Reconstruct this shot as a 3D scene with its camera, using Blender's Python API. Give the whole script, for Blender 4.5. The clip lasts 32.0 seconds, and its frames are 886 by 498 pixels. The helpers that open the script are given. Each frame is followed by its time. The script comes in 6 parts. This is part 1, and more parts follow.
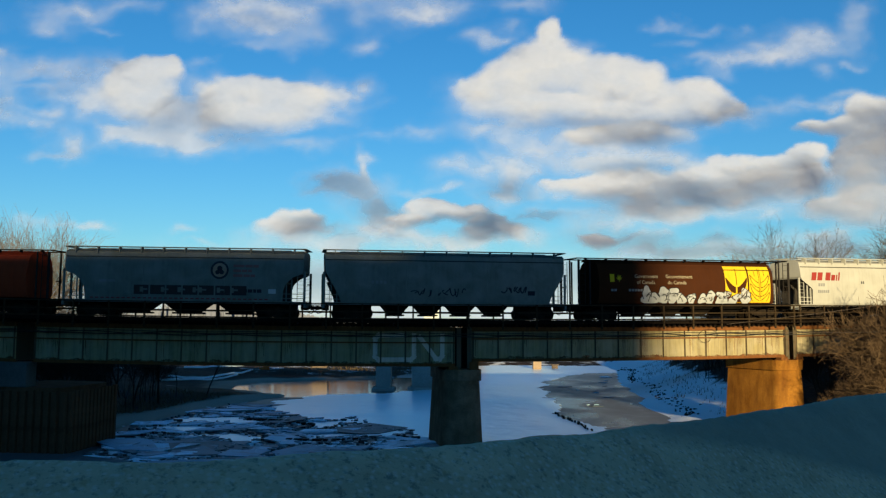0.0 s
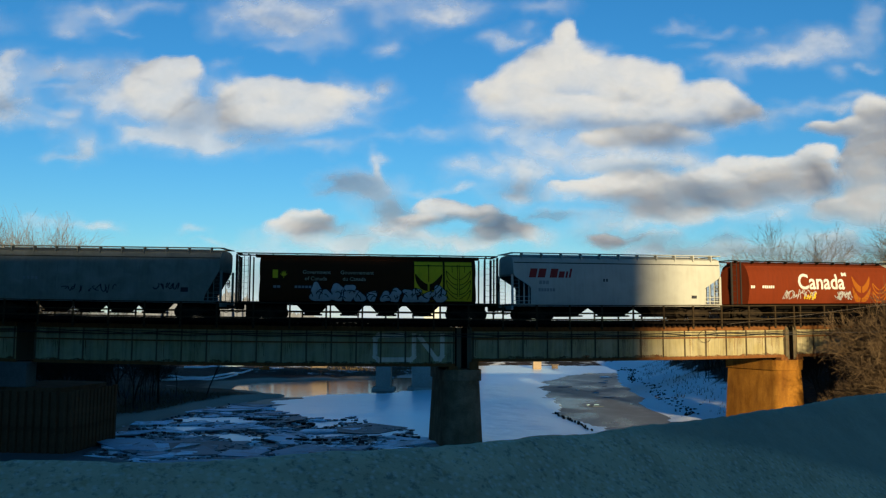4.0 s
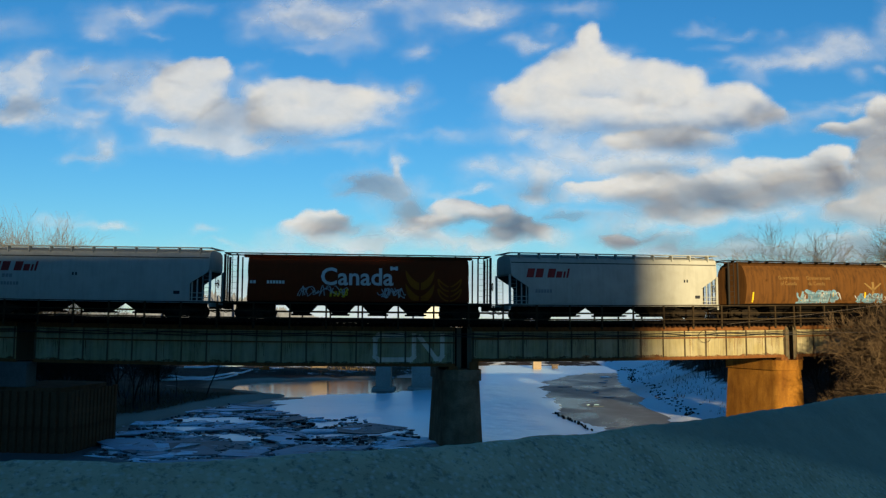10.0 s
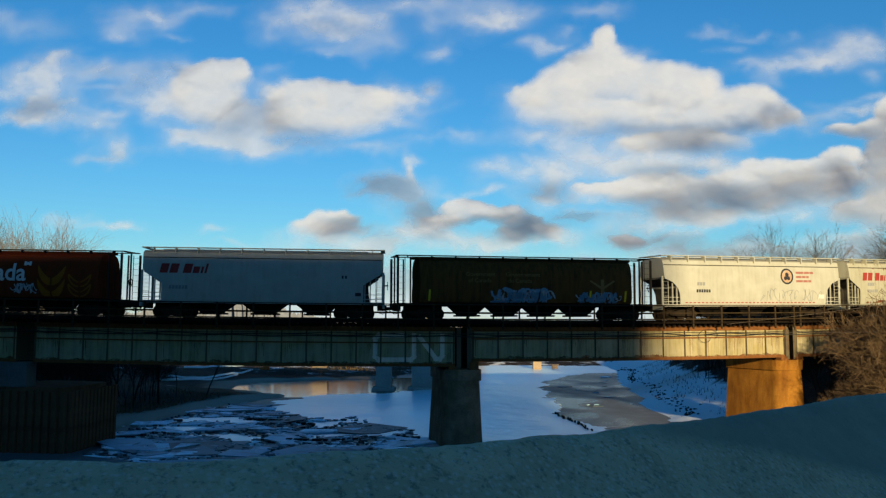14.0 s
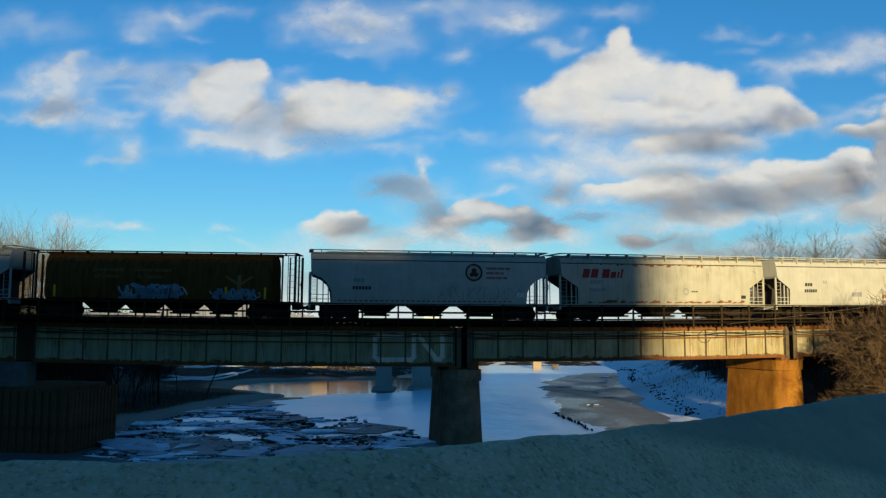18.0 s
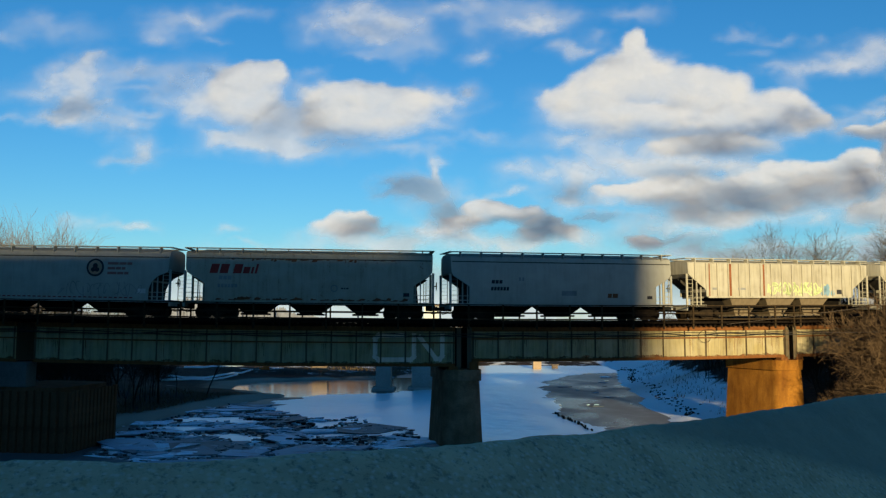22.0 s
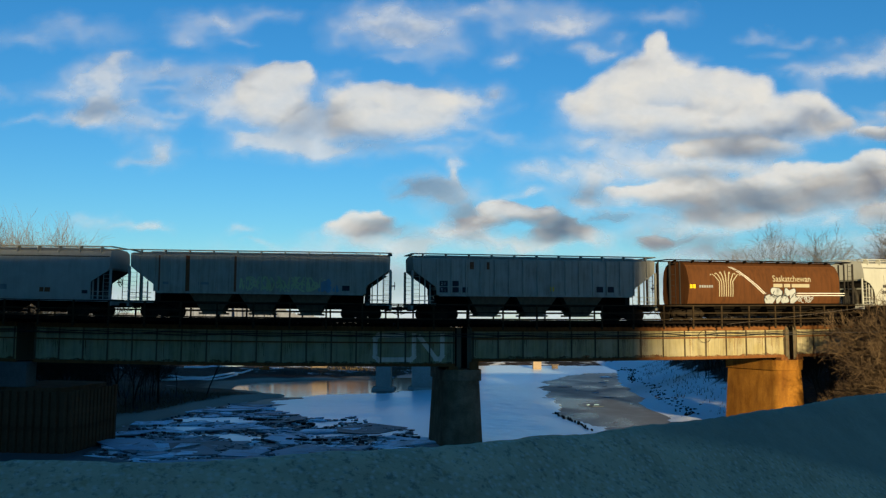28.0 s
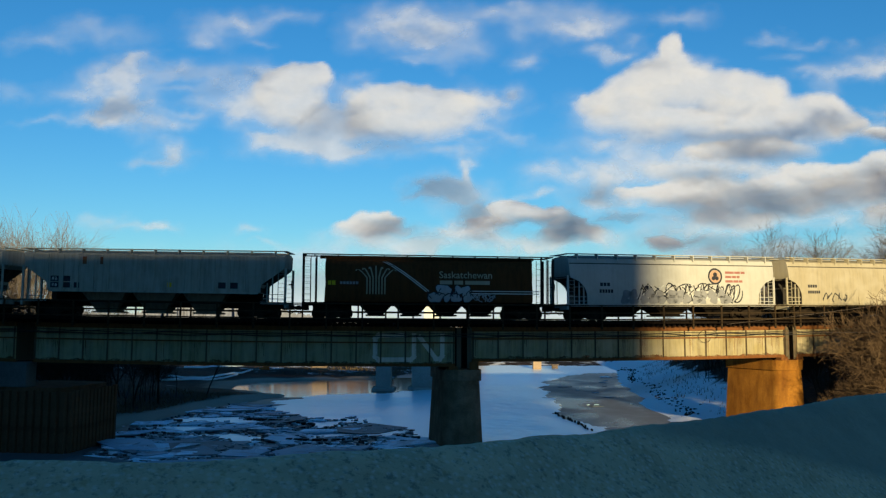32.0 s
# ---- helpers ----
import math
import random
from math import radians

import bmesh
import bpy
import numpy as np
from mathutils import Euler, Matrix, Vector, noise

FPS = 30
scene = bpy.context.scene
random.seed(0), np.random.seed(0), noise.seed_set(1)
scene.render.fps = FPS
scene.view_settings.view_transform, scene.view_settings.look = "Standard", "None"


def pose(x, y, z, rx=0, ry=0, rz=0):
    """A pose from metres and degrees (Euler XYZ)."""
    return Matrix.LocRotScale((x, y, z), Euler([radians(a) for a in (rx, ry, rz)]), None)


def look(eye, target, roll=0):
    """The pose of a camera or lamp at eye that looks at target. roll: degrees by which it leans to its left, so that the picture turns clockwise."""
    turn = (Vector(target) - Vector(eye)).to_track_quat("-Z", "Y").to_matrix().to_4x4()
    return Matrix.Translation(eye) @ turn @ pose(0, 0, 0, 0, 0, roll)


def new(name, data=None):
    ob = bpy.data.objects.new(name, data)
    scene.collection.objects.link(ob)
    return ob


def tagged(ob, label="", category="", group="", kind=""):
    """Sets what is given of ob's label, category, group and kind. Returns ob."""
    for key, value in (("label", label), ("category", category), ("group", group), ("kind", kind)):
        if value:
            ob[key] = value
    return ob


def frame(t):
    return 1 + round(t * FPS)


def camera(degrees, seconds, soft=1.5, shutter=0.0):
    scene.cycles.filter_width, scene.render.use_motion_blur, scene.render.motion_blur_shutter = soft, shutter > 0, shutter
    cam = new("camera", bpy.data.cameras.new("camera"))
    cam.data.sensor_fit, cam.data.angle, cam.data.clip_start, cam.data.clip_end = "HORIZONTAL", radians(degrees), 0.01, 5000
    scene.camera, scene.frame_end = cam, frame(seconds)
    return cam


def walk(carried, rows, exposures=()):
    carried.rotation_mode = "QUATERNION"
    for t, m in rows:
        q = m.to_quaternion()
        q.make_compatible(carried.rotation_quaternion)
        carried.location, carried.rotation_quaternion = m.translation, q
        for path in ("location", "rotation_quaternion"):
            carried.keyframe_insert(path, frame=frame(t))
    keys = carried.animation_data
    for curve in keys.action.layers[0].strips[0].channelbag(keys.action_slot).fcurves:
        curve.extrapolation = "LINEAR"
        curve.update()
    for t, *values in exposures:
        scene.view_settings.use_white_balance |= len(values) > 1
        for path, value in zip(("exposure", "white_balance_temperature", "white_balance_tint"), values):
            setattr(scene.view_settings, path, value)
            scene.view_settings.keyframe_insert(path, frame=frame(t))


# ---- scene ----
EYE = 8.5            # lens height over the river's water, which lies at z = 0
cam = camera(49.51, 32.0, 1.3)
EYE_POSE = Matrix.Translation((0, 0, EYE)) @ pose(0, 0, 0, 94.406, 0, 0) @ pose(0, 0, 0, 0, 0, 0.276)
walk(cam, [(0.0, EYE_POSE), (32.0, EYE_POSE)])

# ---- light ----
SUN_EL, SUN_AZ = 8.8, 6.0     # degrees; the sun stands low behind the lens, a little to its right
SKY, SUN = 0.080, 4.7
scene.view_settings.exposure = 0.86
world = bpy.data.worlds.new("sky")
scene.world = world
world.use_nodes = True
wn, wl = world.node_tree.nodes, world.node_tree.links
sky = wn.new("ShaderNodeTexSky")
sky.sky_type, sky.sun_disc = "NISHITA", False
sky.sun_elevation, sky.sun_rotation = radians(SUN_EL), radians(180 - SUN_AZ)
sky.air_density, sky.dust_density, sky.ozone_density = 1.0, 0.0, 4.2
sat = wn.new("ShaderNodeHueSaturation")
sat.inputs["Saturation"].default_value = 1.14
tint = wn.new("ShaderNodeMix")
tint.data_type, tint.blend_type = "RGBA", "MULTIPLY"
tint.inputs[0].default_value = 1.0
tint.inputs[7].default_value = (0.80, 0.985, 1.01, 1)
wl.new(sky.outputs[0], sat.inputs["Color"])
wl.new(sat.outputs[0], tint.inputs[6])
wl.new(tint.outputs[2], wn["Background"].inputs[0])
wn["Background"].inputs[1].default_value = SKY
sun_data = bpy.data.lights.new("sun", "SUN")
sun_data.energy, sun_data.angle, sun_data.color = SUN, radians(1.2), (1.0, 0.82, 0.45)
sun = new("sun", sun_data)
az, el = radians(SUN_AZ), radians(SUN_EL)
TO_SUN = Vector((math.sin(az) * math.cos(el), -math.cos(az) * math.cos(el), math.sin(el)))
sun.matrix_world = look(TO_SUN * 400, (0, 0, 0))

# ---- the line of the railway: an arc that bows towards the lens, with a slight sag ----
YAW, DIST, RAD, SAG, ARC = radians(8.9017), 64.805, 109.424, 2.686e-4, 46.0   # straight beyond ARC
RAIL = EYE + 0.15


def spot(s, n, z):
    """Place at s metres along the near edge of the line, n metres in from it, at height z over the eye's level."""
    bend = max(-ARC, min(ARC, s))
    th, rest = bend / RAD, s - bend
    x, y = (RAD - n) * math.sin(th) + rest * math.cos(th), RAD - (RAD - n) * math.cos(th) + rest * math.sin(th)
    return Vector((x * math.cos(YAW) - y * math.sin(YAW), DIST + x * math.sin(YAW) + y * math.cos(YAW), EYE + z + SAG * bend * bend + 2 * SAG * bend * rest))


def line_pose(s, n, z):
    """Pose whose x runs along the line and whose y points away from the lens."""
    bend = max(-ARC, min(ARC, s))
    slope = math.atan(2 * SAG * bend)
    m = (Euler((0, 0, YAW + bend / RAD)).to_matrix() @ Euler((0, -slope, 0)).to_matrix()).to_4x4()
    return Matrix.Translation(spot(s, n, z)) @ m


# ---- materials ----
def material(name, build):
    m = bpy.data.materials.new(name)
    m.use_nodes = True
    build(m.node_tree.nodes, m.node_tree.links, m.node_tree.nodes["Principled BSDF"])
    return m


def coords(n, l, scale=(1, 1, 1), kind="Object"):
    c = n.new("ShaderNodeTexCoord")
    mp = n.new("ShaderNodeMapping")
    mp.inputs["Scale"].default_value = scale
    l.new(c.outputs[kind], mp.inputs["Vector"])
    return mp.outputs[0]


def noise_of(n, l, vec, scale, detail=5, rough=0.6, distort=0.0):
    t = n.new("ShaderNodeTexNoise")
    t.inputs["Scale"].default_value, t.inputs["Detail"].default_value = scale, detail
    t.inputs["Roughness"].default_value, t.inputs["Distortion"].default_value = rough, distort
    l.new(vec, t.inputs["Vector"])
    return t.outputs["Fac"]


def ramp_of(n, l, fac, *stops):
    r = n.new("ShaderNodeValToRGB")
    e = r.color_ramp.elements
    while len(e) < len(stops):
        e.new(0.5)
    for k, (p, c) in zip(e, stops):
        k.position, k.color = p, (*c, 1) if len(c) == 3 else c
    l.new(fac, r.inputs[0])
    return r.outputs[0]


def blend(n, l, fac, a, b, mode="MIX"):
    m = n.new("ShaderNodeMix")
    m.data_type, m.blend_type = "RGBA", mode
    for socket, v in ((m.inputs[0], fac), (m.inputs[6], a), (m.inputs[7], b)):
        if isinstance(v, (int, float)):
            socket.default_value = v
        elif isinstance(v, tuple):
            socket.default_value = (*v, 1)
        else:
            l.new(v, socket)
    return m.outputs[2]


def bump_of(n, l, p, height, strength=0.3, distance=0.02):
    b = n.new("ShaderNodeBump")
    b.inputs["Strength"].default_value, b.inputs["Distance"].default_value = strength, distance
    l.new(height, b.inputs["Height"])
    l.new(b.outputs[0], p.inputs["Normal"])


def mix(a, b, k):
    return tuple(x + (y - x) * k for x, y in zip(a, b))


def paint(name, base, rust=0.25, rough=0.55, streak=0.24, rust_colour=(0.16, 0.06, 0.025)):
    """Weathered paint: upright streaks of dirt, blotches, patches of rust."""
    def build(n, l, p):
        streaks = noise_of(n, l, coords(n, l, (2.6, 2.6, 0.16)), 1.6, 6, 0.65)
        blot = noise_of(n, l, coords(n, l), 0.8, 6, 0.6, 0.4)
        fine = noise_of(n, l, coords(n, l), 9.0, 5, 0.7)
        c = blend(n, l, ramp_of(n, l, streaks, (0.43, (0, 0, 0)), (0.62, (streak,) * 3)), base, mix(base, (0.06, 0.05, 0.04), 0.75) if min(base) > 0.1 else tuple(0.45 * v + 0.004 for v in base))
        c = blend(n, l, ramp_of(n, l, blot, (0.38, (0, 0, 0)), (0.66, (0.42,) * 3)), c, mix(base, (0.9, 0.88, 0.84), 0.18 if min(base) > 0.1 else 0.004))
        mask = n.new("ShaderNodeMath")
        mask.operation = "MULTIPLY"
        l.new(streaks, mask.inputs[0])
        l.new(fine, mask.inputs[1])
        c = blend(n, l, ramp_of(n, l, mask.outputs[0], (0.42 - 0.22 * rust, (0, 0, 0)), (0.50 - 0.14 * rust, (min(1, rust * 2.2),) * 3)), c, rust_colour)
        l.new(c, p.inputs["Base Color"])
        l.new(ramp_of(n, l, fine, (0.3, (rough - 0.1,) * 3), (0.7, (rough + 0.15,) * 3)), p.inputs["Roughness"])
        p.inputs["Specular IOR Level"].default_value = 0.0
        bump_of(n, l, p, fine, 0.12, 0.01)
    return material(name, build)


def mottled(name, a, b, scale, rough=0.85, bump=0.4, distance=0.02, detail=7, extra=None):
    def build(n, l, p):
        v = coords(n, l)
        big = noise_of(n, l, v, scale, detail, 0.62, 0.3)
        fine = noise_of(n, l, v, scale * 13, 4, 0.7)
        c = blend(n, l, ramp_of(n, l, big, (0.33, (0, 0, 0)), (0.67, (1, 1, 1))), a, b)
        c = blend(n, l, ramp_of(n, l, fine, (0.35, (0.35,) * 3), (0.65, (0, 0, 0))), c, mix(a, (0.02, 0.02, 0.02), 0.6))
        if extra:
            colour, sc, lo, hi = extra
            c = blend(n, l, ramp_of(n, l, noise_of(n, l, coords(n, l, (1, 1, 0.25)), sc, 6), (lo, (0, 0, 0)), (hi, (0.85,) * 3)), c, colour)
        l.new(c, p.inputs["Base Color"])
        p.inputs["Roughness"].default_value = rough
        p.inputs["Specular IOR Level"].default_value = 0.03
        bump_of(n, l, p, fine, bump, distance)
    return material(name, build)


ZONE_LINE = (0.681, 0.93)
GREY = (0.350, 0.335, 0.282)
M_GREY = paint("weathered_grey_paint", GREY, 0.10, 0.55, 0.15)
M_GREY_OLD = paint("rust_streaked_grey_paint", (0.325, 0.305, 0.232), 0.46)
M_SLATE = paint("slate_grey_paint", (0.170, 0.175, 0.143), 0.12)
M_PALE = paint("pale_grey_paint", (0.385, 0.372, 0.325), 0.08, 0.55, 0.13)
M_TAN = paint("tan_grey_paint", (0.34, 0.29, 0.19), 0.12)
M_RIB = paint("dirty_grey_paint", (0.345, 0.315, 0.245), 0.34, 0.55, 0.5)
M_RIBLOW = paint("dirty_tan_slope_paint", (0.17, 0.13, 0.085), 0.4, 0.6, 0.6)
M_BROWN = paint("brown_paint", (0.050, 0.017, 0.007), 0.12)
M_OCHRE = paint("ochre_brown_paint", (0.116, 0.049, 0.014), 0.30, 0.5, 0.9)
M_RUSSET = paint("russet_brown_paint", (0.095, 0.037, 0.014), 0.2, 0.55, 0.6)
M_RED = paint("oxide_red_paint", (0.145, 0.026, 0.009), 0.12)
# grimy steel sunk near black, the shade under the cars put into its colour
M_UNDER = mottled("shade_deepened_grimy_steel", (0.004, 0.003, 0.0025), (0.010, 0.0075, 0.005), 1.6, 0.8)
M_TRUCK = mottled("rusty_truck_steel", (0.012, 0.009, 0.006), (0.032, 0.021, 0.013), 2.2, 0.85)
M_STEEL = mottled("worn_rail_steel", (0.20, 0.17, 0.14), (0.10, 0.06, 0.04), 3.0, 0.45)
M_RUST = mottled("rusty_steel", (0.17, 0.060, 0.026), (0.26, 0.095, 0.038), 2.4, 0.85)
M_GIRDER = paint("faded_green_girder_paint", (0.31, 0.252, 0.122), 0.34, 0.6, 0.6, (0.24, 0.10, 0.03))
M_FLANGE = paint("rust_worn_flange_paint", (0.175, 0.070, 0.024), 0.5, 0.7, 0.6, (0.16, 0.06, 0.016))
M_STIFF = paint("rust_edged_stiffener_paint", (0.105, 0.082, 0.052), 0.5, 0.7)
# creosote brown, sunk further for the black shade of the deck
M_TIE = mottled("creosoted_timber", (0.006, 0.004, 0.003), (0.016, 0.010, 0.006), 3.0, 0.9)
M_RAILING = mottled("weathered_timber_railing", (0.024, 0.015, 0.008), (0.055, 0.036, 0.018), 2.0, 0.9)
M_PIER = mottled("stained_pier_concrete", (0.160, 0.088, 0.046), (0.32, 0.195, 0.115), 0.9, 0.9, 0.5, 0.03, 8, ((0.13, 0.075, 0.035), 1.3, 0.48, 0.75))
M_RUSTPIER = mottled("orange_rust_stained_concrete", (0.185, 0.070, 0.008), (0.31, 0.135, 0.022), 0.6, 0.9, 0.5, 0.03, 8, ((0.12, 0.046, 0.010), 1.2, 0.45, 0.66))
M_DARKPIER = mottled("dark_rusty_sheet_piling", (0.140, 0.058, 0.027), (0.215, 0.095, 0.048), 0.8, 0.9, 0.5, 0.03, 8, ((0.10, 0.055, 0.03), 2.2, 0.5, 0.75))
M_PALEPIER = mottled("pale_pier_concrete", (0.24, 0.225, 0.20), (0.19, 0.175, 0.155), 0.6, 0.9)
M_FARPIER = mottled("far_pale_concrete", (0.46, 0.45, 0.40), (0.38, 0.36, 0.31), 0.4, 0.9)
M_STAIN = mottled("orange_rust_stain", (0.22, 0.095, 0.035), (0.15, 0.06, 0.025), 1.8, 0.9)
_n, _l = M_STAIN.node_tree.nodes, M_STAIN.node_tree.links
_l.new(ramp_of(_n, _l, noise_of(_n, _l, coords(_n, _l, (1, 1, 0.5)), 3.2, 7, 0.7), (0.32, (0, 0, 0)), (0.60, (0.9,) * 3)), _n["Principled BSDF"].inputs["Alpha"])
M_PANEL = paint("dark_brown_overpaint", (0.055, 0.042, 0.038), 0.1)
M_WORN = paint("worn_ochre_lettering", (0.21, 0.125, 0.045), 0.1)
# grime sunk to the dark of shadowed end pockets and roof ledge
M_SHADEGRIME = mottled("shade_dark_grimy_sheet", (0.030, 0.027, 0.024), (0.065, 0.055, 0.045), 1.4, 0.85)
M_BRIGHTRED = paint("bright_oxide_red_paint", (0.34, 0.045, 0.018), 0.1)
M_REDFADE = paint("faded_red_lettering", (0.29, 0.12, 0.10), 0.05)
M_DISC = paint("tan_emblem_paint", (0.40, 0.25, 0.16), 0.12)
# pale concrete, its base lowered for the shade the block stands in
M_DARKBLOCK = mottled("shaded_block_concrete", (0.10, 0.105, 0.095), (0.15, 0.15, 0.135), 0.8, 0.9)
M_BUSH = mottled("brown_bush_twigs", (0.150, 0.095, 0.052), (0.085, 0.055, 0.032), 1.0, 0.95)
# base cooled to blue-grey to offset the low sun's orange
M_FARWOOD = mottled("far_blue_grey_woods", (0.20, 0.215, 0.265), (0.15, 0.155, 0.19), 0.05, 0.95)
M_GOLDWOOD = mottled("golden_bank_woods", (0.17, 0.088, 0.030), (0.10, 0.052, 0.020), 0.2, 0.95)
M_TARP = paint("orange_tarp", (0.75, 0.17, 0.04), 0.05)
M_WHITE = paint("faded_white_paint", (0.54, 0.53, 0.49), 0.12)
M_SHEAF = paint("faded_orange_paint", (0.27, 0.080, 0.010), 0.2)
M_SPANMARK = paint("stained_mark_paint", (0.66, 0.56, 0.42), 0.4)
M_MARK = paint("faded_mark_white_paint", (0.62, 0.60, 0.54), 0.30)
M_ENDS = paint("dark_end_frame_paint", (0.030, 0.026, 0.023), 0.3)
M_YELLOW = paint("yellow_paint", (0.62, 0.42, 0.02), 0.14)
M_REDMARK = paint("red_marking_paint", (0.27, 0.038, 0.033), 0.05)
M_DARKMARK = paint("dark_marking_paint", (0.035, 0.035, 0.04), 0.05)
M_FAINT = paint("worn_marking_paint", (0.20, 0.20, 0.20), 0.05)
M_GRAF_W = paint("white_spray_paint", (0.36, 0.37, 0.37), 0.05)
M_GRAF_B = paint("blue_spray_paint", (0.13, 0.25, 0.34), 0.05)
M_GRAF_G = paint("pale_green_spray_paint", (0.48, 0.55, 0.26), 0.05)
M_BLACK = paint("black_paint", (0.02, 0.02, 0.022), 0.05)
M_CABLE = mottled("black_cable_rubber", (0.02, 0.02, 0.02), (0.05, 0.045, 0.04), 4, 0.6)
M_BARK = mottled("grey_brown_bark", (0.16, 0.125, 0.092), (0.10, 0.08, 0.06), 2.0, 0.95)
M_TWIG = mottled("straw_brown_twigs", (0.165, 0.135, 0.118), (0.115, 0.095, 0.082), 1.0, 0.95)
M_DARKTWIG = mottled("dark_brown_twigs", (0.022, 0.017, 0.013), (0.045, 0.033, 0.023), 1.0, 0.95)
M_DRYGRASS = mottled("dry_riverbank_grass", (0.12, 0.085, 0.05), (0.20, 0.145, 0.08), 0.9, 0.95)
M_FAR = mottled("far_town_facade", (0.34, 0.25, 0.17), (0.28, 0.20, 0.13), 0.2, 0.9)
M_SHADECASTER = mottled("shade_caster_concrete", (0.33, 0.31, 0.28), (0.28, 0.26, 0.24), 0.15, 0.9)


def _concrete(n, l, p):
    """Gritty cast concrete with brown grains, and a darker, plainer zone at one end."""
    v = coords(n, l)
    big = noise_of(n, l, v, 9.0, 7, 0.65, 0.5)
    grit = n.new("ShaderNodeTexVoronoi")
    grit.inputs["Scale"].default_value = 130
    l.new(v, grit.inputs["Vector"])
    speck = noise_of(n, l, v, 120, 6, 0.75)
    grain = noise_of(n, l, v, 95, 4, 0.7)
    c = blend(n, l, ramp_of(n, l, big, (0.3, (0, 0, 0)), (0.7, (1, 1, 1))), (0.42, 0.33, 0.20), (0.70, 0.56, 0.345))
    c = blend(n, l, ramp_of(n, l, grit.outputs["Distance"], (0.15, (0.6,) * 3), (0.45, (0, 0, 0))), c, (0.66, 0.60, 0.47))
    c = blend(n, l, ramp_of(n, l, grain, (0.56, (0, 0, 0)), (0.68, (0.55,) * 3)), c, (0.40, 0.25, 0.10))
    c = blend(n, l, ramp_of(n, l, speck, (0.36, (0.6,) * 3), (0.47, (0, 0, 0))), c, (0.09, 0.085, 0.07))
    at = n.new("ShaderNodeSeparateXYZ")
    l.new(v, at.inputs[0])
    edge = n.new("ShaderNodeMath")          # the darker zone lies beyond a line that runs aslant over the ledge
    edge.operation = "MULTIPLY_ADD"
    l.new(at.outputs["X"], edge.inputs[0])
    edge.inputs[1].default_value, edge.inputs[2].default_value = ZONE_LINE
    beyond = n.new("ShaderNodeMath")
    beyond.operation = "SUBTRACT"
    l.new(at.outputs["Y"], beyond.inputs[0])
    l.new(edge.outputs[0], beyond.inputs[1])
    rag = n.new("ShaderNodeMath")
    rag.operation = "MULTIPLY_ADD"
    l.new(big, rag.inputs[0])
    rag.inputs[1].default_value = 0.05
    l.new(beyond.outputs[0], rag.inputs[2])
    start = ramp_of(n, l, at.outputs["X"], (0.17, (0, 0, 0)), (0.26, (0.85,) * 3))
    c = blend(n, l, blend(n, l, ramp_of(n, l, rag.outputs[0], (0.02, (0, 0, 0)), (0.05, (1, 1, 1))), (0.0, 0.0, 0.0), start), c, blend(n, l, big, (0.20, 0.19, 0.13), (0.33, 0.31, 0.22)))
    l.new(c, p.inputs["Base Color"])
    p.inputs["Roughness"].default_value = 0.9
    bump_of(n, l, p, speck, 0.6, 0.004)


def _snow(n, l, p):
    v = coords(n, l)
    big = noise_of(n, l, v, 0.10, 6, 0.6, 0.6)
    fine = noise_of(n, l, v, 1.6, 6, 0.65)
    # white snow tinted blue in the base, towards its skylit shade
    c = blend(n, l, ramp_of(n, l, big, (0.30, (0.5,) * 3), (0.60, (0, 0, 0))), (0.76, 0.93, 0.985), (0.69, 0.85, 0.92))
    l.new(c, p.inputs["Base Color"])
    p.inputs["Roughness"].default_value = 0.30
    p.inputs["Specular IOR Level"].default_value = 0.8
    bump_of(n, l, p, fine, 0.25, 0.10)


def _bank(n, l, p):
    v = coords(n, l)
    patch = noise_of(n, l, v, 0.22, 8, 0.68, 0.5)
    fine = noise_of(n, l, v, 2.2, 6, 0.7)
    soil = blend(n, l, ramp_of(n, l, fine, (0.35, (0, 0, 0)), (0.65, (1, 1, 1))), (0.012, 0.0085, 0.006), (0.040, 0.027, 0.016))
    beach = n.new("ShaderNodeAttribute")
    beach.attribute_name = "beach"
    soil = blend(n, l, beach.outputs["Fac"], soil, (0.33, 0.265, 0.20))
    steep = n.new("ShaderNodeAttribute")
    steep.attribute_name = "snow_cover"
    add = n.new("ShaderNodeMath")
    add.operation = "ADD"
    l.new(patch, add.inputs[0])
    l.new(steep.outputs["Fac"], add.inputs[1])
    c = blend(n, l, ramp_of(n, l, add.outputs[0], (0.72, (0, 0, 0)), (0.84, (1, 1, 1))), soil, (0.84, 0.86, 0.88))
    l.new(c, p.inputs["Base Color"])
    p.inputs["Specular IOR Level"].default_value = 0.15
    p.inputs["Roughness"].default_value = 0.9
    bump_of(n, l, p, fine, 0.6, 0.15)


def _water(n, l, p):
    v = coords(n, l, (1, 0.6, 1))
    patch = noise_of(n, l, v, 0.12, 7, 0.62, 0.6)
    fine = noise_of(n, l, v, 1.4, 5, 0.65)
    c = blend(n, l, ramp_of(n, l, patch, (0.36, (0, 0, 0)), (0.62, (1, 1, 1))), (0.085, 0.078, 0.072), (0.150, 0.142, 0.136))
    c = blend(n, l, ramp_of(n, l, fine, (0.60, (0, 0, 0)), (0.74, (0.5,) * 3)), c, (0.30, 0.31, 0.32))
    l.new(c, p.inputs["Base Color"])
    l.new(ramp_of(n, l, patch, (0.35, (0.22,) * 3), (0.65, (0.55,) * 3)), p.inputs["Roughness"])
    p.inputs["IOR"].default_value = 1.09
    bump_of(n, l, p, fine, 0.10, 0.05)


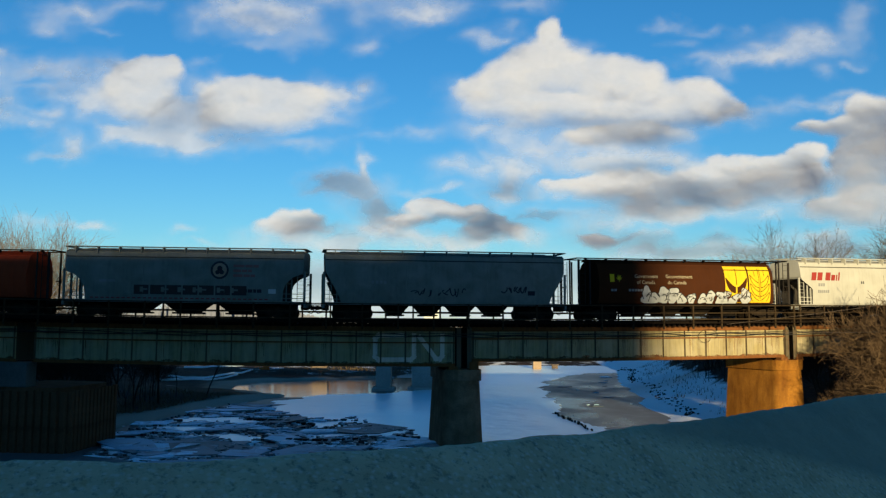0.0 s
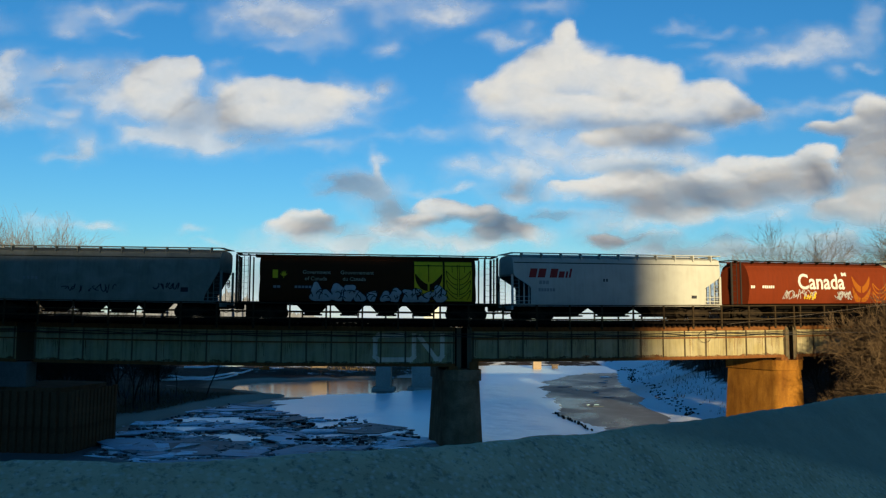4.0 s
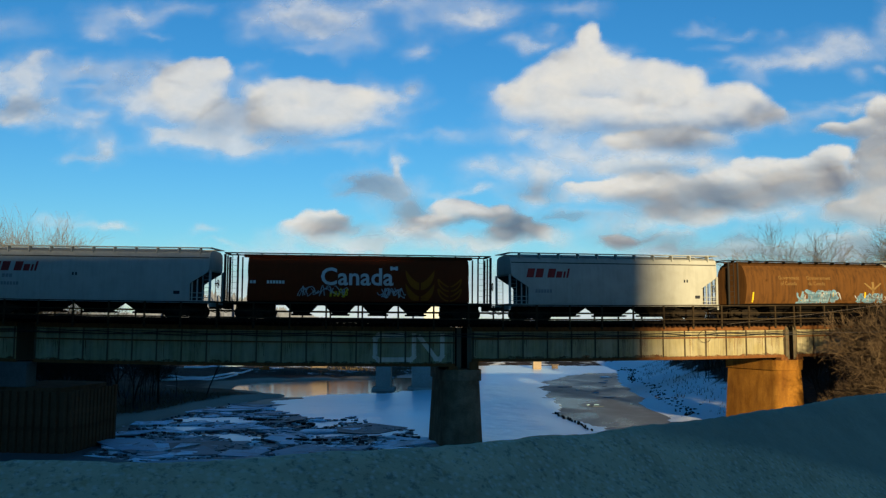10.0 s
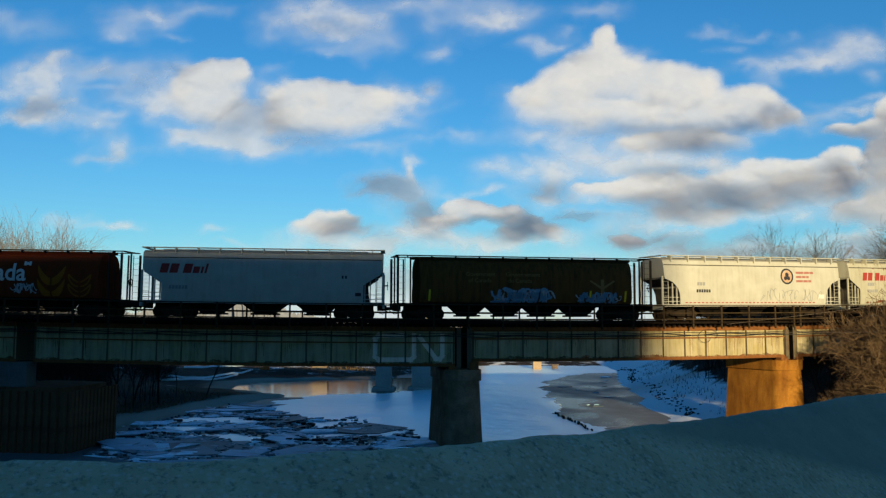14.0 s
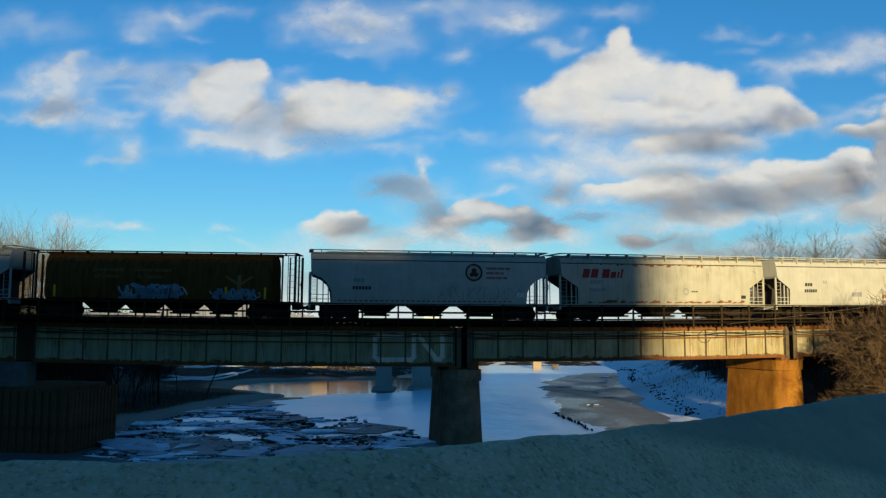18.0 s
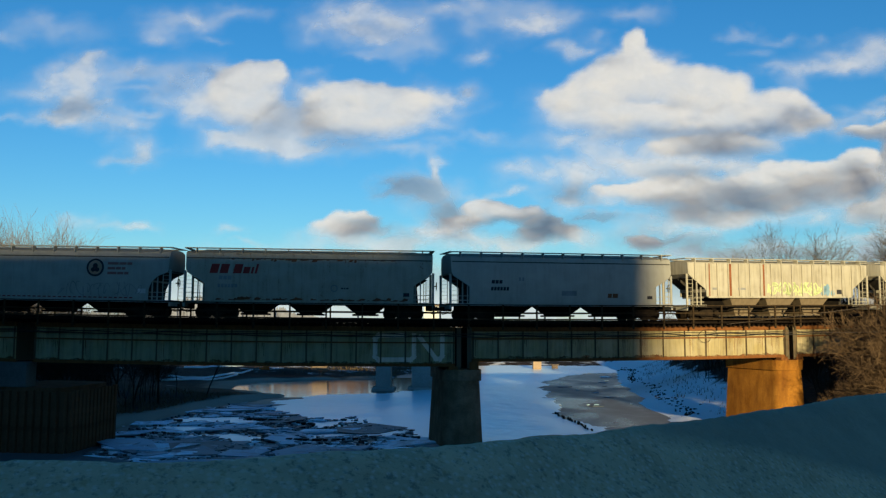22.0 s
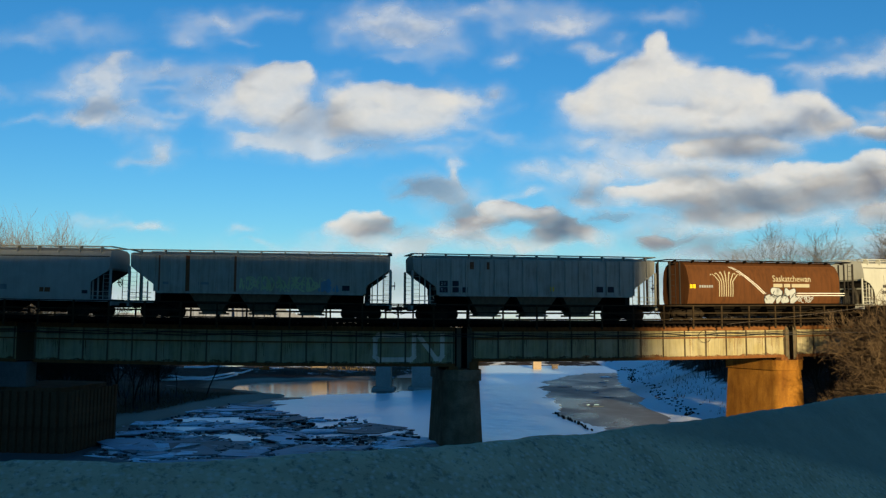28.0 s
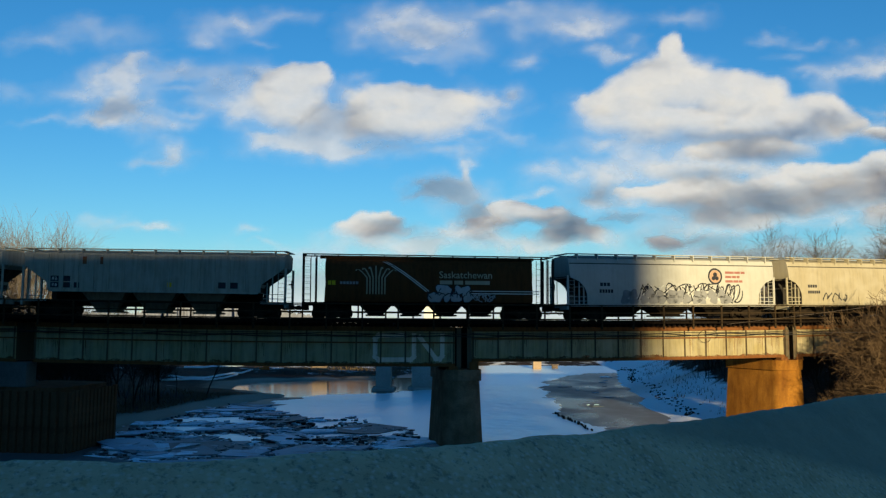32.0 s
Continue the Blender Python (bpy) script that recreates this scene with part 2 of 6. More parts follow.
def _cloud(n, l, p, lit=(0.42, 0.46, 0.64), passed=(0.56, 0.56, 0.64)):
    """Lit vapour that lets part of the light through, torn at its edges."""
    cover = n.new("ShaderNodeAttribute")
    cover.attribute_name = "cover"
    wisp = noise_of(n, l, coords(n, l, (1, 1, 1.6)), 0.010, 4, 0.5, 0.5)
    shift = n.new("ShaderNodeMath")
    shift.operation = "MULTIPLY_ADD"
    l.new(wisp, shift.inputs[0])
    shift.inputs[1].default_value, shift.inputs[2].default_value = 0.5, 0.72
    torn = n.new("ShaderNodeMath")
    torn.operation, torn.use_clamp = "MULTIPLY", True
    l.new(shift.outputs[0], torn.inputs[0])
    l.new(cover.outputs["Fac"], torn.inputs[1])
    front, back = n.new("ShaderNodeBsdfDiffuse"), n.new("ShaderNodeBsdfTranslucent")
    front.inputs["Color"].default_value = (*lit, 1)
    back.inputs["Color"].default_value = (*passed, 1)
    body, clear, whole = n.new("ShaderNodeMixShader"), n.new("ShaderNodeBsdfTransparent"), n.new("ShaderNodeMixShader")
    body.inputs[0].default_value = 0.38
    l.new(front.outputs[0], body.inputs[1])
    l.new(back.outputs[0], body.inputs[2])
    l.new(torn.outputs[0], whole.inputs[0])
    l.new(clear.outputs[0], whole.inputs[1])
    l.new(body.outputs[0], whole.inputs[2])
    l.new(whole.outputs[0], n["Material Output"].inputs["Surface"])


def _floe(n, l, p):
    fine = noise_of(n, l, coords(n, l), 2.5, 6, 0.7)
    own = n.new("ShaderNodeObjectInfo")
    c = ramp_of(n, l, own.outputs["Random"], (0.18, (0.045, 0.065, 0.075)), (0.50, (0.24, 0.42, 0.54)), (0.80, (0.62, 0.87, 1.0)))
    c = blend(n, l, ramp_of(n, l, fine, (0.38, (0.7,) * 3), (0.52, (0, 0, 0))), c, (0.14, 0.14, 0.14))
    l.new(c, p.inputs["Base Color"])
    p.inputs["Roughness"].default_value = 0.6
    bump_of(n, l, p, fine, 0.5, 0.06)


def _brash(n, l, p):
    own = n.new("ShaderNodeNewGeometry")
    c = ramp_of(n, l, own.outputs["Random Per Island"], (0.30, (0.05, 0.05, 0.05)), (0.62, (0.22, 0.24, 0.26)), (0.86, (0.78, 0.80, 0.83)))
    l.new(c, p.inputs["Base Color"])
    p.inputs["Roughness"].default_value = 0.6


M_BRASH = material("brash_ice_shards", _brash)
M_FLOE = material("broken_ice", _floe)
M_CONCRETE = material("gritty_parapet_concrete", _concrete)
M_SNOW = material("packed_river_snow", _snow)
M_BANK = material("snowy_bank_soil", _bank)
M_WATER = material("still_river_water", _water)
M_CLOUD = material("cloud_vapour", _cloud)
M_HAZE = material("low_haze_vapour", lambda n, l, p: _cloud(n, l, p, (0.36, 0.44, 0.76), (0.52, 0.52, 0.62)))


# ---- mesh helpers ----
def mesh_of(bm, name="mesh", smooth=False):
    me = bpy.data.meshes.new(name)
    bm.normal_update()
    bm.to_mesh(me)
    bm.free()
    if smooth:
        me.shade_smooth()
    return me


def raw(verts, faces, name="mesh", smooth=False):
    me = bpy.data.meshes.new(name)
    me.from_pydata(verts, [], faces)
    me.update()
    if smooth:
        me.shade_smooth()
    return me


def part(name, data, mat, parent=None, label="", at=None):
    """One mesh object under a thing or a part; data is a mesh or a bmesh."""
    me = mesh_of(data, name) if isinstance(data, bmesh.types.BMesh) else data
    if not me.materials:
        me.materials.append(None)
    ob = new(name, me)
    ob.material_slots[0].link = "OBJECT"
    ob.material_slots[0].material = mat
    if parent:
        ob.parent = parent
    if at is not None:
        ob.matrix_basis = at
    if label:
        ob["label"] = label
    return ob


def empty(name, at, label, category, group="", kind=""):
    ob = new(name)
    ob.empty_display_size = 0.3
    ob.matrix_basis = at
    return tagged(ob, label, category, group, kind)


def box(bm, x0, x1, y0, y1, z0, z1, m=None):
    c = [(x, y, z) for x in (x0, x1) for y in (y0, y1) for z in (z0, z1)]
    vs = [bm.verts.new(m @ Vector(p) if m else p) for p in c]
    for f in ((0, 1, 3, 2), (4, 6, 7, 5), (0, 4, 5, 1), (2, 3, 7, 6), (0, 2, 6, 4), (1, 5, 7, 3)):
        bm.faces.new([vs[i] for i in f])
    return vs


def boxes(*dims, bevel=0.0):
    bm = bmesh.new()
    for d in dims:
        box(bm, *d)
    if bevel:
        bmesh.ops.bevel(bm, geom=bm.edges[:], offset=bevel, segments=1, affect="EDGES")
    return bm


def rod(bm, a, b, r, k=6, r2=None):
    a, b = Vector(a), Vector(b)
    d = (b - a).normalized()
    u = d.orthogonal().normalized()
    w = d.cross(u)
    r2 = r if r2 is None else r2
    rings = [[bm.verts.new(c + (u * math.cos(t) + w * math.sin(t)) * q) for t in (2 * math.pi * i / k for i in range(k))] for c, q in ((a, r), (b, r2))]
    for i in range(k):
        j = (i + 1) % k
        bm.faces.new((rings[0][i], rings[0][j], rings[1][j], rings[1][i]))
    bm.faces.new(rings[0][::-1])
    bm.faces.new(rings[1])


def prism(bm, outline, y0, y1):
    """Extrude an outline of (x, z) between two y."""
    a = [bm.verts.new((x, y0, z)) for x, z in outline]
    b = [bm.verts.new((x, y1, z)) for x, z in outline]
    k = len(outline)
    bm.faces.new(a)
    bm.faces.new(b[::-1])
    for i in range(k):
        bm.faces.new((a[i], b[i], b[(i + 1) % k], a[(i + 1) % k]))


def smooth(a, b, x):
    t = min(1, max(0, (x - a) / (b - a)))
    return t * t * (3 - 2 * t)


# ---- bridge ----
def sweep(o, s0, s1, step, outline):
    """A bar of outline (n, z) that follows the line from s0 to s1, about the origin o."""
    k = max(1, round((s1 - s0) / step))
    verts, faces, q = [], [], len(outline)
    for i in range(k + 1):
        s = s0 + (s1 - s0) * i / k
        verts += [spot(s, n, z) - o for n, z in outline]
    for i in range(k):
        for j in range(q):
            a, b = i * q + j, i * q + (j + 1) % q
            faces.append((a, b, b + q, a + q))
    faces += [tuple(range(q))[::-1], tuple(range(k * q, k * q + q))]
    me = raw(verts, faces)
    bm = bmesh.new()
    bm.from_mesh(me)
    bmesh.ops.recalc_face_normals(bm, faces=bm.faces[:])
    bm.to_mesh(me)
    bm.free()
    return me


def rect(n0, n1, z0, z1):
    return [(n0, z0), (n1, z0), (n1, z1), (n0, z1)]


def girder_span(s0, s1, top, bottom, panels, mid, label):
    thing = empty("girder_span", Matrix.Translation(spot((s0 + s1) / 2, 1.6, bottom)), label, "bridge girder", "girder spans of the railway bridge")
    o = thing.matrix_basis.translation
    for n, side in ((0.0, -1), (3.2, 1)):
        part("web", sweep(o, s0, s1, 1.6, rect(n - 0.012, n + 0.012, bottom + 0.05, top - 0.05)), M_GIRDER, thing)
        part("top_flange", sweep(o, s0, s1, 1.6, rect(n - 0.24, n + 0.24, top - 0.05, top)), M_FLANGE, thing, "rust-worn flange")
        part("flange_angle", sweep(o, s0, s1, 1.6, rect(n - 0.10, n + 0.10, top - 0.30, top - 0.05)), M_FLANGE, thing)
        part("bottom_flange", sweep(o, s0, s1, 1.6, rect(n - 0.24, n + 0.24, bottom, bottom + 0.05)), M_FLANGE, thing, "rust-worn flange")
        part("bottom_angle", sweep(o, s0, s1, 1.6, rect(n - 0.07, n + 0.07, bottom + 0.05, bottom + 0.19)), M_FLANGE, thing)
        part("side_angle", sweep(o, s0, s1, 1.6, rect(n + side * 0.012, n + side * 0.10, mid - 0.05, mid + 0.05)), M_FLANGE, thing)
        me = boxes((-0.016, 0.016, 0, 0.11, bottom + 0.19, top - 0.30), (-0.05, 0.05, 0.0, 0.016, bottom + 0.19, top - 0.30))
        me = mesh_of(me)
        for i in range(panels + 1):
            s = s0 + 0.08 + (s1 - s0 - 0.16) * i / panels
            m = line_pose(s, n + side * 0.012, 0) @ pose(0, 0, 0, 0, 0, 0 if side > 0 else 180)
            part("stiffener", me, M_STIFF, thing, "", Matrix.Translation(-o) @ m)
    stain = bmesh.new()
    k = int((s1 - s0) / 0.12)
    r = random.Random(int(s0 * 10))
    for i in range(k):
        s = s0 + 0.1 + (s1 - s0 - 0.3) * i / k
        h = 0.05 + 0.20 * max(0.0, noise.fractal(Vector((s * 0.9, 3.1, bottom)), 0.8, 2, 4) + 0.22)
        a = [spot(s + d, -0.0145, z) - o for d, z in ((0, bottom + 0.17), (0.122, bottom + 0.17), (0.122, bottom + 0.19 + h * r.uniform(0.7, 1.1)), (0, bottom + 0.19 + h * r.uniform(0.7, 1.1)))]
        stain.faces.new([stain.verts.new(p) for p in a])
        if noise.noise(Vector((s * 1.7, 9, bottom))) > 0.18:
            z1, w = mid - 0.07, r.uniform(0.02, 0.07)
            z0 = z1 - r.uniform(0.2, 1.2)
            a = [spot(s + d, -0.0145, z) - o for d, z in ((w * 0.3, z0), (w * 0.7, z0), (w, z1), (0, z1))]
            stain.faces.new([stain.verts.new(p) for p in a])
    tagged(part("rust_stain", stain, M_STAIN, thing, "orange rust stains and runs"), kind="stuff")
    # end plates added so that the girder ends read dark, not see-through
    for s in (s0 + 0.02, s1 - 0.05):
        plate = boxes((0, 0.03, 0.02, 3.18, bottom + 0.06, top - 0.06))
        part("end_diaphragm", plate, M_STIFF, thing, "", Matrix.Translation(-o) @ line_pose(s, 0, 0))
    brace = bmesh.new()
    for i in range(panels):
        a, b = (s0 + 0.1 + (s1 - s0 - 0.2) * (i + k) / panels for k in (0, 1))
        n0, n1 = (0.1, 3.1) if i % 2 else (3.1, 0.1)
        rod(brace, spot(a, n0, bottom + 0.25) - o, spot(b, n1, bottom + 0.25) - o, 0.06, 4)
    part("lateral_bracing", brace, M_STIFF, thing)
    return thing


SPANS = [(-57.0, -28.4, -2.90, 17, -1.32), (-27.1, 0.84, -2.90, 17, -1.32), (2.0, 26.6, -2.60, 14, -1.06), (27.6, 55.0, -2.60, 16, -1.06)]
SPAN_LABELS = ["shaded faded green riveted steel plate girder", "shaded faded green plate girder with a white painted mark", "faded green plate girder, half in sun, rust at its flanges", "sunlit pale plate girder with rusty edges behind a bush"]
span_things = [girder_span(a, b, -0.26, z, k, mid, lab) for (a, b, z, k, mid), lab in zip(SPANS, SPAN_LABELS)]


def ribbon(bm, path, width, n=-0.017):
    """A painted stroke along a path of (s, z) on the near web, lying on the arc."""
    for (s0, z0), (s1, z1) in zip(path, path[1:]):
        d = Vector((s1 - s0, z1 - z0)).normalized() * width / 2
        a = [(s0 - d.x - d.y, z0 - d.y + d.x), (s0 - d.x + d.y, z0 - d.y - d.x), (s1 + d.x + d.y, z1 + d.y - d.x), (s1 + d.x - d.y, z1 + d.y + d.x)]
        k = 6
        left = [Vector(a[0]).lerp(Vector(a[3]), i / k) for i in range(k + 1)]
        right = [Vector(a[1]).lerp(Vector(a[2]), i / k) for i in range(k + 1)]
        for i in range(k):
            quad = (left[i], right[i], right[i + 1], left[i + 1])
            bm.faces.new([bm.verts.new(spot(q.x, n, q.y) - MARK_O) for q in quad])


MARK_O = span_things[1].matrix_basis.translation
mark = bmesh.new()
ribbon(mark, [(-2.75, -0.84), (-4.30, -0.84), (-4.52, -1.05), (-4.52, -2.25), (-4.30, -2.45), (-2.15, -2.45), (-1.93, -2.25), (-1.93, -0.84)], 0.30)
ribbon(mark, [(-1.55, -0.95), (-0.45, -2.38), (-0.20, -2.42), (-0.02, -2.20), (-0.02, -0.84)], 0.30, -0.019)
tagged(part("painted_mark", mark, M_SPANMARK, span_things[1], "faded white painted strokes"), kind="stuff")


def pier(s, top, n1=6.0, length=2.4, foot=-8.9, label="", mat=None):
    """A tapered concrete pier across the line, with a projecting cap and steel bearings."""
    thing = empty("bridge_pier", line_pose(s, 0, foot), label, "bridge pier", "piers of the railway bridge")
    h = top - foot
    def ring(z, w, a, b, c):
        nose = [(w * math.cos(q), a + 0.7 * w * (1 + math.sin(q)), z) for q in (math.pi * (1 + k / 10) for k in range(11))]
        return nose + [(w, b - c, z), (w - c, b, z), (-w + c, b, z), (-w, b - c, z)]
    bm = bmesh.new()
    rings, levels = [], 7
    for i in range(levels + 1):
        t = i / levels
        w = length / 2 + 0.24 * (1 - t)
        rings.append([bm.verts.new(p) for p in ring(t * (h - 0.72), w, -0.45 - 0.30 * (1 - t), n1 + 0.3 * (1 - t), 0.5)])
    for a, b in zip(rings, rings[1:]):
        for i in range(15):
            bm.faces.new((a[i], a[(i + 1) % 15], b[(i + 1) % 15], b[i])).smooth = True
    bm.faces.new(rings[0][::-1])
    bm.faces.new(rings[-1])
    bmesh.ops.recalc_face_normals(bm, faces=bm.faces[:])
    for e in bm.edges:
        e.smooth = not (e.is_manifold and e.calc_face_angle() > 0.5)
    part("shaft", bm, mat or M_PIER, thing)
    bm = bmesh.new()
    a = [bm.verts.new(p) for p in ring(h - 0.74, length / 2 + 0.13, -0.58, n1 + 0.12, 0.5)]
    b = [bm.verts.new(p) for p in ring(h, length / 2 + 0.13, -0.58, n1 + 0.12, 0.5)]
    for i in range(15):
        bm.faces.new((a[i], a[(i + 1) % 15], b[(i + 1) % 15], b[i]))
    bm.faces.new(a[::-1])
    bm.faces.new(b)
    bmesh.ops.bevel(bm, geom=[e for e in bm.edges if e.calc_face_angle() > 0.6], offset=0.05, segments=2, affect="EDGES")
    part("cap", bm, mat or M_PIER, thing, "projecting concrete cap")
    return thing


PIERS = [pier(-27.5, -4.56, 7.0, 4.4, label="dark rust-streaked pier at the shaded bank", mat=M_DARKPIER),
         pier(1.40, -3.12, label="tapered concrete pier standing in the frozen river"),
         pier(27.15, -2.82, label="sunlit orange-brown concrete pier on the snowy bank", mat=M_RUSTPIER),
         pier(55.6, -2.82, label="concrete pier behind bare bushes")]
for thing, s, top in zip(PIERS, (-27.5, 1.40, 27.15, 55.6), (-3.3, -3.12, -2.82, -2.82)):
    if s < -20:
        continue
    for ds, zb in ((-0.72, -2.9 if s < 20 else -2.6), (0.72, -2.9 if s < 0 else -2.6)):
        for n in (0.0, 3.2):
            bm = boxes((ds - 0.30, ds + 0.30, n - 0.28, n + 0.28, top + 8.9, zb + 8.9), (ds - 0.36, ds + 0.36, n - 0.34, n + 0.34, top + 8.9, top + 8.97))
            part("bearing", bm, M_FLANGE, thing, "rusty steel bearing block")
    # plate added to fill the joint; near black at the river pier, as shade
    part("joint_plate", boxes((-0.75, 0.75, 0.5, 0.54, top + 8.98, 8.9 - 0.30)), M_UNDER if s < 20 else M_STIFF, thing, "added plate filling the gap between the girder ends")
    for ds in (-0.42, 0.30):
        bm = boxes((ds, ds + 0.22, -0.16, -0.02, top + 8.98, 8.9 - 0.28), (ds - 0.05, ds + 0.27, -0.175, -0.155, top + 8.98, 8.9 - 0.28))
        part("end_post", bm, M_STIFF, thing)

pile = bmesh.new()       # a trough profile, open to the pier
prism(pile, [(-0.27, 0.0), (-0.20, 0.0), (-0.13, -0.17), (0.13, -0.17), (0.20, 0.0), (0.27, 0.0), (0.27, -0.03), (0.22, -0.03), (0.15, -0.20), (-0.15, -0.20), (-0.22, -0.03), (-0.27, -0.03)], 0, 4.2)
bmesh.ops.transform(pile, matrix=Matrix(((1, 0, 0, 0), (0, 0, 1, 0), (0, 1, 0, 0), (0, 0, 0, 1))), verts=pile.verts[:])
bmesh.ops.recalc_face_normals(pile, faces=pile.faces[:])
pile = mesh_of(pile)
rng = random.Random(2)
for i in range(12):
    part("piling_plank", pile, M_DARKPIER, PIERS[0], "", pose(-2.95 + 0.54 * i, -1.0 + rng.uniform(-0.03, 0.03), rng.uniform(-0.06, 0.06)))
for i in range(13):
    part("piling_plank", pile, M_DARKPIER, PIERS[0], "", pose(3.28, -0.7 + 0.54 * i, rng.uniform(-0.06, 0.06), 0, 0, 90))

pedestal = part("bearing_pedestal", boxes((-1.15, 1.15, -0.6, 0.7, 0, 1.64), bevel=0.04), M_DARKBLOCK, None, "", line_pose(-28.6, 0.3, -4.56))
tagged(pedestal, "pale concrete bearing block, darkened as shaded, in front of the pier", "concrete block")

# ---- track and walkway on the bridge ----
S0, S1 = -75.0, 95.0
track = empty("railway_track", Matrix.Translation(spot(0, 1.6, -0.26)), "worn steel rails on dark timber ties", "railway track", kind="structure")
TO = track.matrix_basis.translation
for n in (0.85, 2.35):
    part("rail", sweep(TO, S0, S1, 2.0, [(n - 0.07, -0.02), (n + 0.07, -0.02), (n + 0.02, 0.03), (n + 0.035, 0.10), (n + 0.035, 0.15), (n - 0.035, 0.15), (n - 0.035, 0.10), (n - 0.02, 0.03)]), M_STEEL, track)
# bar added along the ties to block light through the slots between them
part("deck_stringer", sweep(TO, S0, S1, 2.0, rect(1.5, 1.7, -0.25, -0.05)), M_TIE, track)
tie_mesh = mesh_of(boxes((-0.115, 0.115, -0.55, 3.75, -0.25, -0.02), bevel=0.015))
rng = random.Random(4)
for i in range(270):
    s = -48 + i * 0.42
    part("tie", tie_mesh, M_TIE, track, "", Matrix.Translation(-TO) @ line_pose(s + rng.uniform(-0.03, 0.03), rng.uniform(-0.05, 0.05), rng.uniform(-0.015, 0.0)))
part("guard_timber", sweep(TO, S0, S1, 2.0, rect(-0.45, -0.25, -0.02, 0.20)), M_TIE, track)
part("guard_timber", sweep(TO, S0, S1, 2.0, rect(3.45, 3.65, -0.02, 0.20)), M_TIE, track)


def walkway(n0, n1, nr, posts, label):
    thing = empty("walkway_railing", Matrix.Translation(spot(0, (n0 + n1) / 2, 0)), label, "railing", "railings of the railway bridge")
    o = thing.matrix_basis.translation
    part("walkway_board", sweep(o, S0, S1, 2.0, rect(n0, n1, -0.04, 0.01)), M_TIE, thing)
    for z, h in ((1.22, 0.07), (0.70, 0.07), (0.26, 0.09)):
        part("rail_bar", sweep(o, -52, 62, 2.0, rect(nr - 0.03, nr + 0.03, z - h / 2, z + h / 2)), M_RAILING, thing)
    me = mesh_of(boxes((-0.055, 0.055, -0.05, 0.05, -0.42, 1.26), (-0.04, 0.04, 0.05, 0.55, -0.28, -0.18), bevel=0.008))
    for s in posts:
        part("post", me, M_RAILING, thing, "", Matrix.Translation(-o) @ line_pose(s, nr + (0.035 if nr < 0 else -0.035), 0))


walkway(-1.15, -0.5, -1.1, [15.55 + 2.33 * i for i in range(-28, 20)] + [26.6], "weathered brown walkway railing along the near edge")
walkway(3.8, 4.6, 4.55, [14.9 + 2.05 * i for i in range(-32, 24)], "weathered walkway railing along the far edge")


def cable(name, pts, r, label, mat=None):
    bm = bmesh.new()
    k = 5
    for a, b in zip(pts, pts[1:]):
        rod(bm, a - pts[0], b - pts[0], r, k)
    ob = part(name, bm, mat or M_CABLE, None, "", Matrix.Translation(pts[0]))
    return tagged(ob, label, "cable", "cables along the girder")


for z, wob, r in ((-0.80, 0.07, 0.028), (-0.90, 0.05, 0.035), (-0.70, 0.05, 0.020)):
    pts = [spot(-56 + i * 0.8, -0.16, z + wob * math.sin(i * 0.9 + z * 40) * math.sin(i * 0.13 + z * 9)) for i in range(139)]
    cable("cable", pts, r, "black cable slung along the girder web")
loop = [spot(19.2 + 0.65 * math.cos(t * 0.52) + 0.05 * t, -0.18, -1.05 + 0.42 * math.sin(-t * 0.52) + 0.02 * t) for t in range(15)]
cable("cable", loop, 0.014, "slack cable end hanging from the girder")
# thin service wires that run from the railing out past the bush
for a, b, r in ((spot(20.6, -1.1, -0.1), Vector((40, 50, 12.6)), 0.012), (spot(24.5, -0.2, -0.75), Vector((40, 52, 9.2)), 0.012)):
    cable("service_wire", [a.lerp(b, i / 20) - Vector((0, 0, 0.35 * math.sin(math.pi * i / 20))) for i in range(21)], r, "thin pale wire slung past the bush", M_STEEL)

# ---- parapet under the lens, road deck, unseen shade caster behind ----
def ledge_edge(x):
    return 0.725 - 0.146 * x + 0.2229 * math.log(1 + math.exp(min(60, (x + 0.0847) / 0.1741)))


def parapet():
    bm = bmesh.new()
    cols = [-4 + 0.25 * i for i in range(13)] + [-0.9 + 0.008 * i for i in range(300)] + [1.6 + 0.25 * i for i in range(14)]
    rows = 40
    grid = []
    for x in cols:
        yf = ledge_edge(x)
        col = []
        for j in range(rows + 1):
            d = 0.34 * ((rows - j) / rows) ** 1.7
            z = -0.1055 - 0.62 * d - 0.016 * math.exp(-d / 0.010)
            bump = 0.0016 * noise.fractal(Vector((x * 60, d * 60, 0)), 0.7, 2, 4) + 0.004 * noise.noise(Vector((x * 7, d * 7, 5)))
            z += bump
            y = yf - d + 0.006 * noise.fractal(Vector((x * 9, 3.3, 0)), 1, 2, 3) * j / rows
            col.append(bm.verts.new((x, y, z)))
        col.append(bm.verts.new((x, yf + 0.004, -0.16)))
        col.append(bm.verts.new((x, yf + 0.03, -1.30)))
        col.append(bm.verts.new((x, yf - 0.36, -1.30)))
        grid.append(col)
    q = len(grid[0])
    for a, b in zip(grid, grid[1:]):
        for j in range(q):
            bm.faces.new((a[j], b[j], b[(j + 1) % q], a[(j + 1) % q]))
    bm.faces.new(grid[0])
    bm.faces.new(grid[-1][::-1])
    me = mesh_of(bm, "parapet", True)
    ob = part("parapet", me, M_CONCRETE, None, "", Matrix.Translation((0, 0, EYE)))
    tagged(ob, "gritty shaded grey concrete parapet ledge", "parapet", kind="structure")


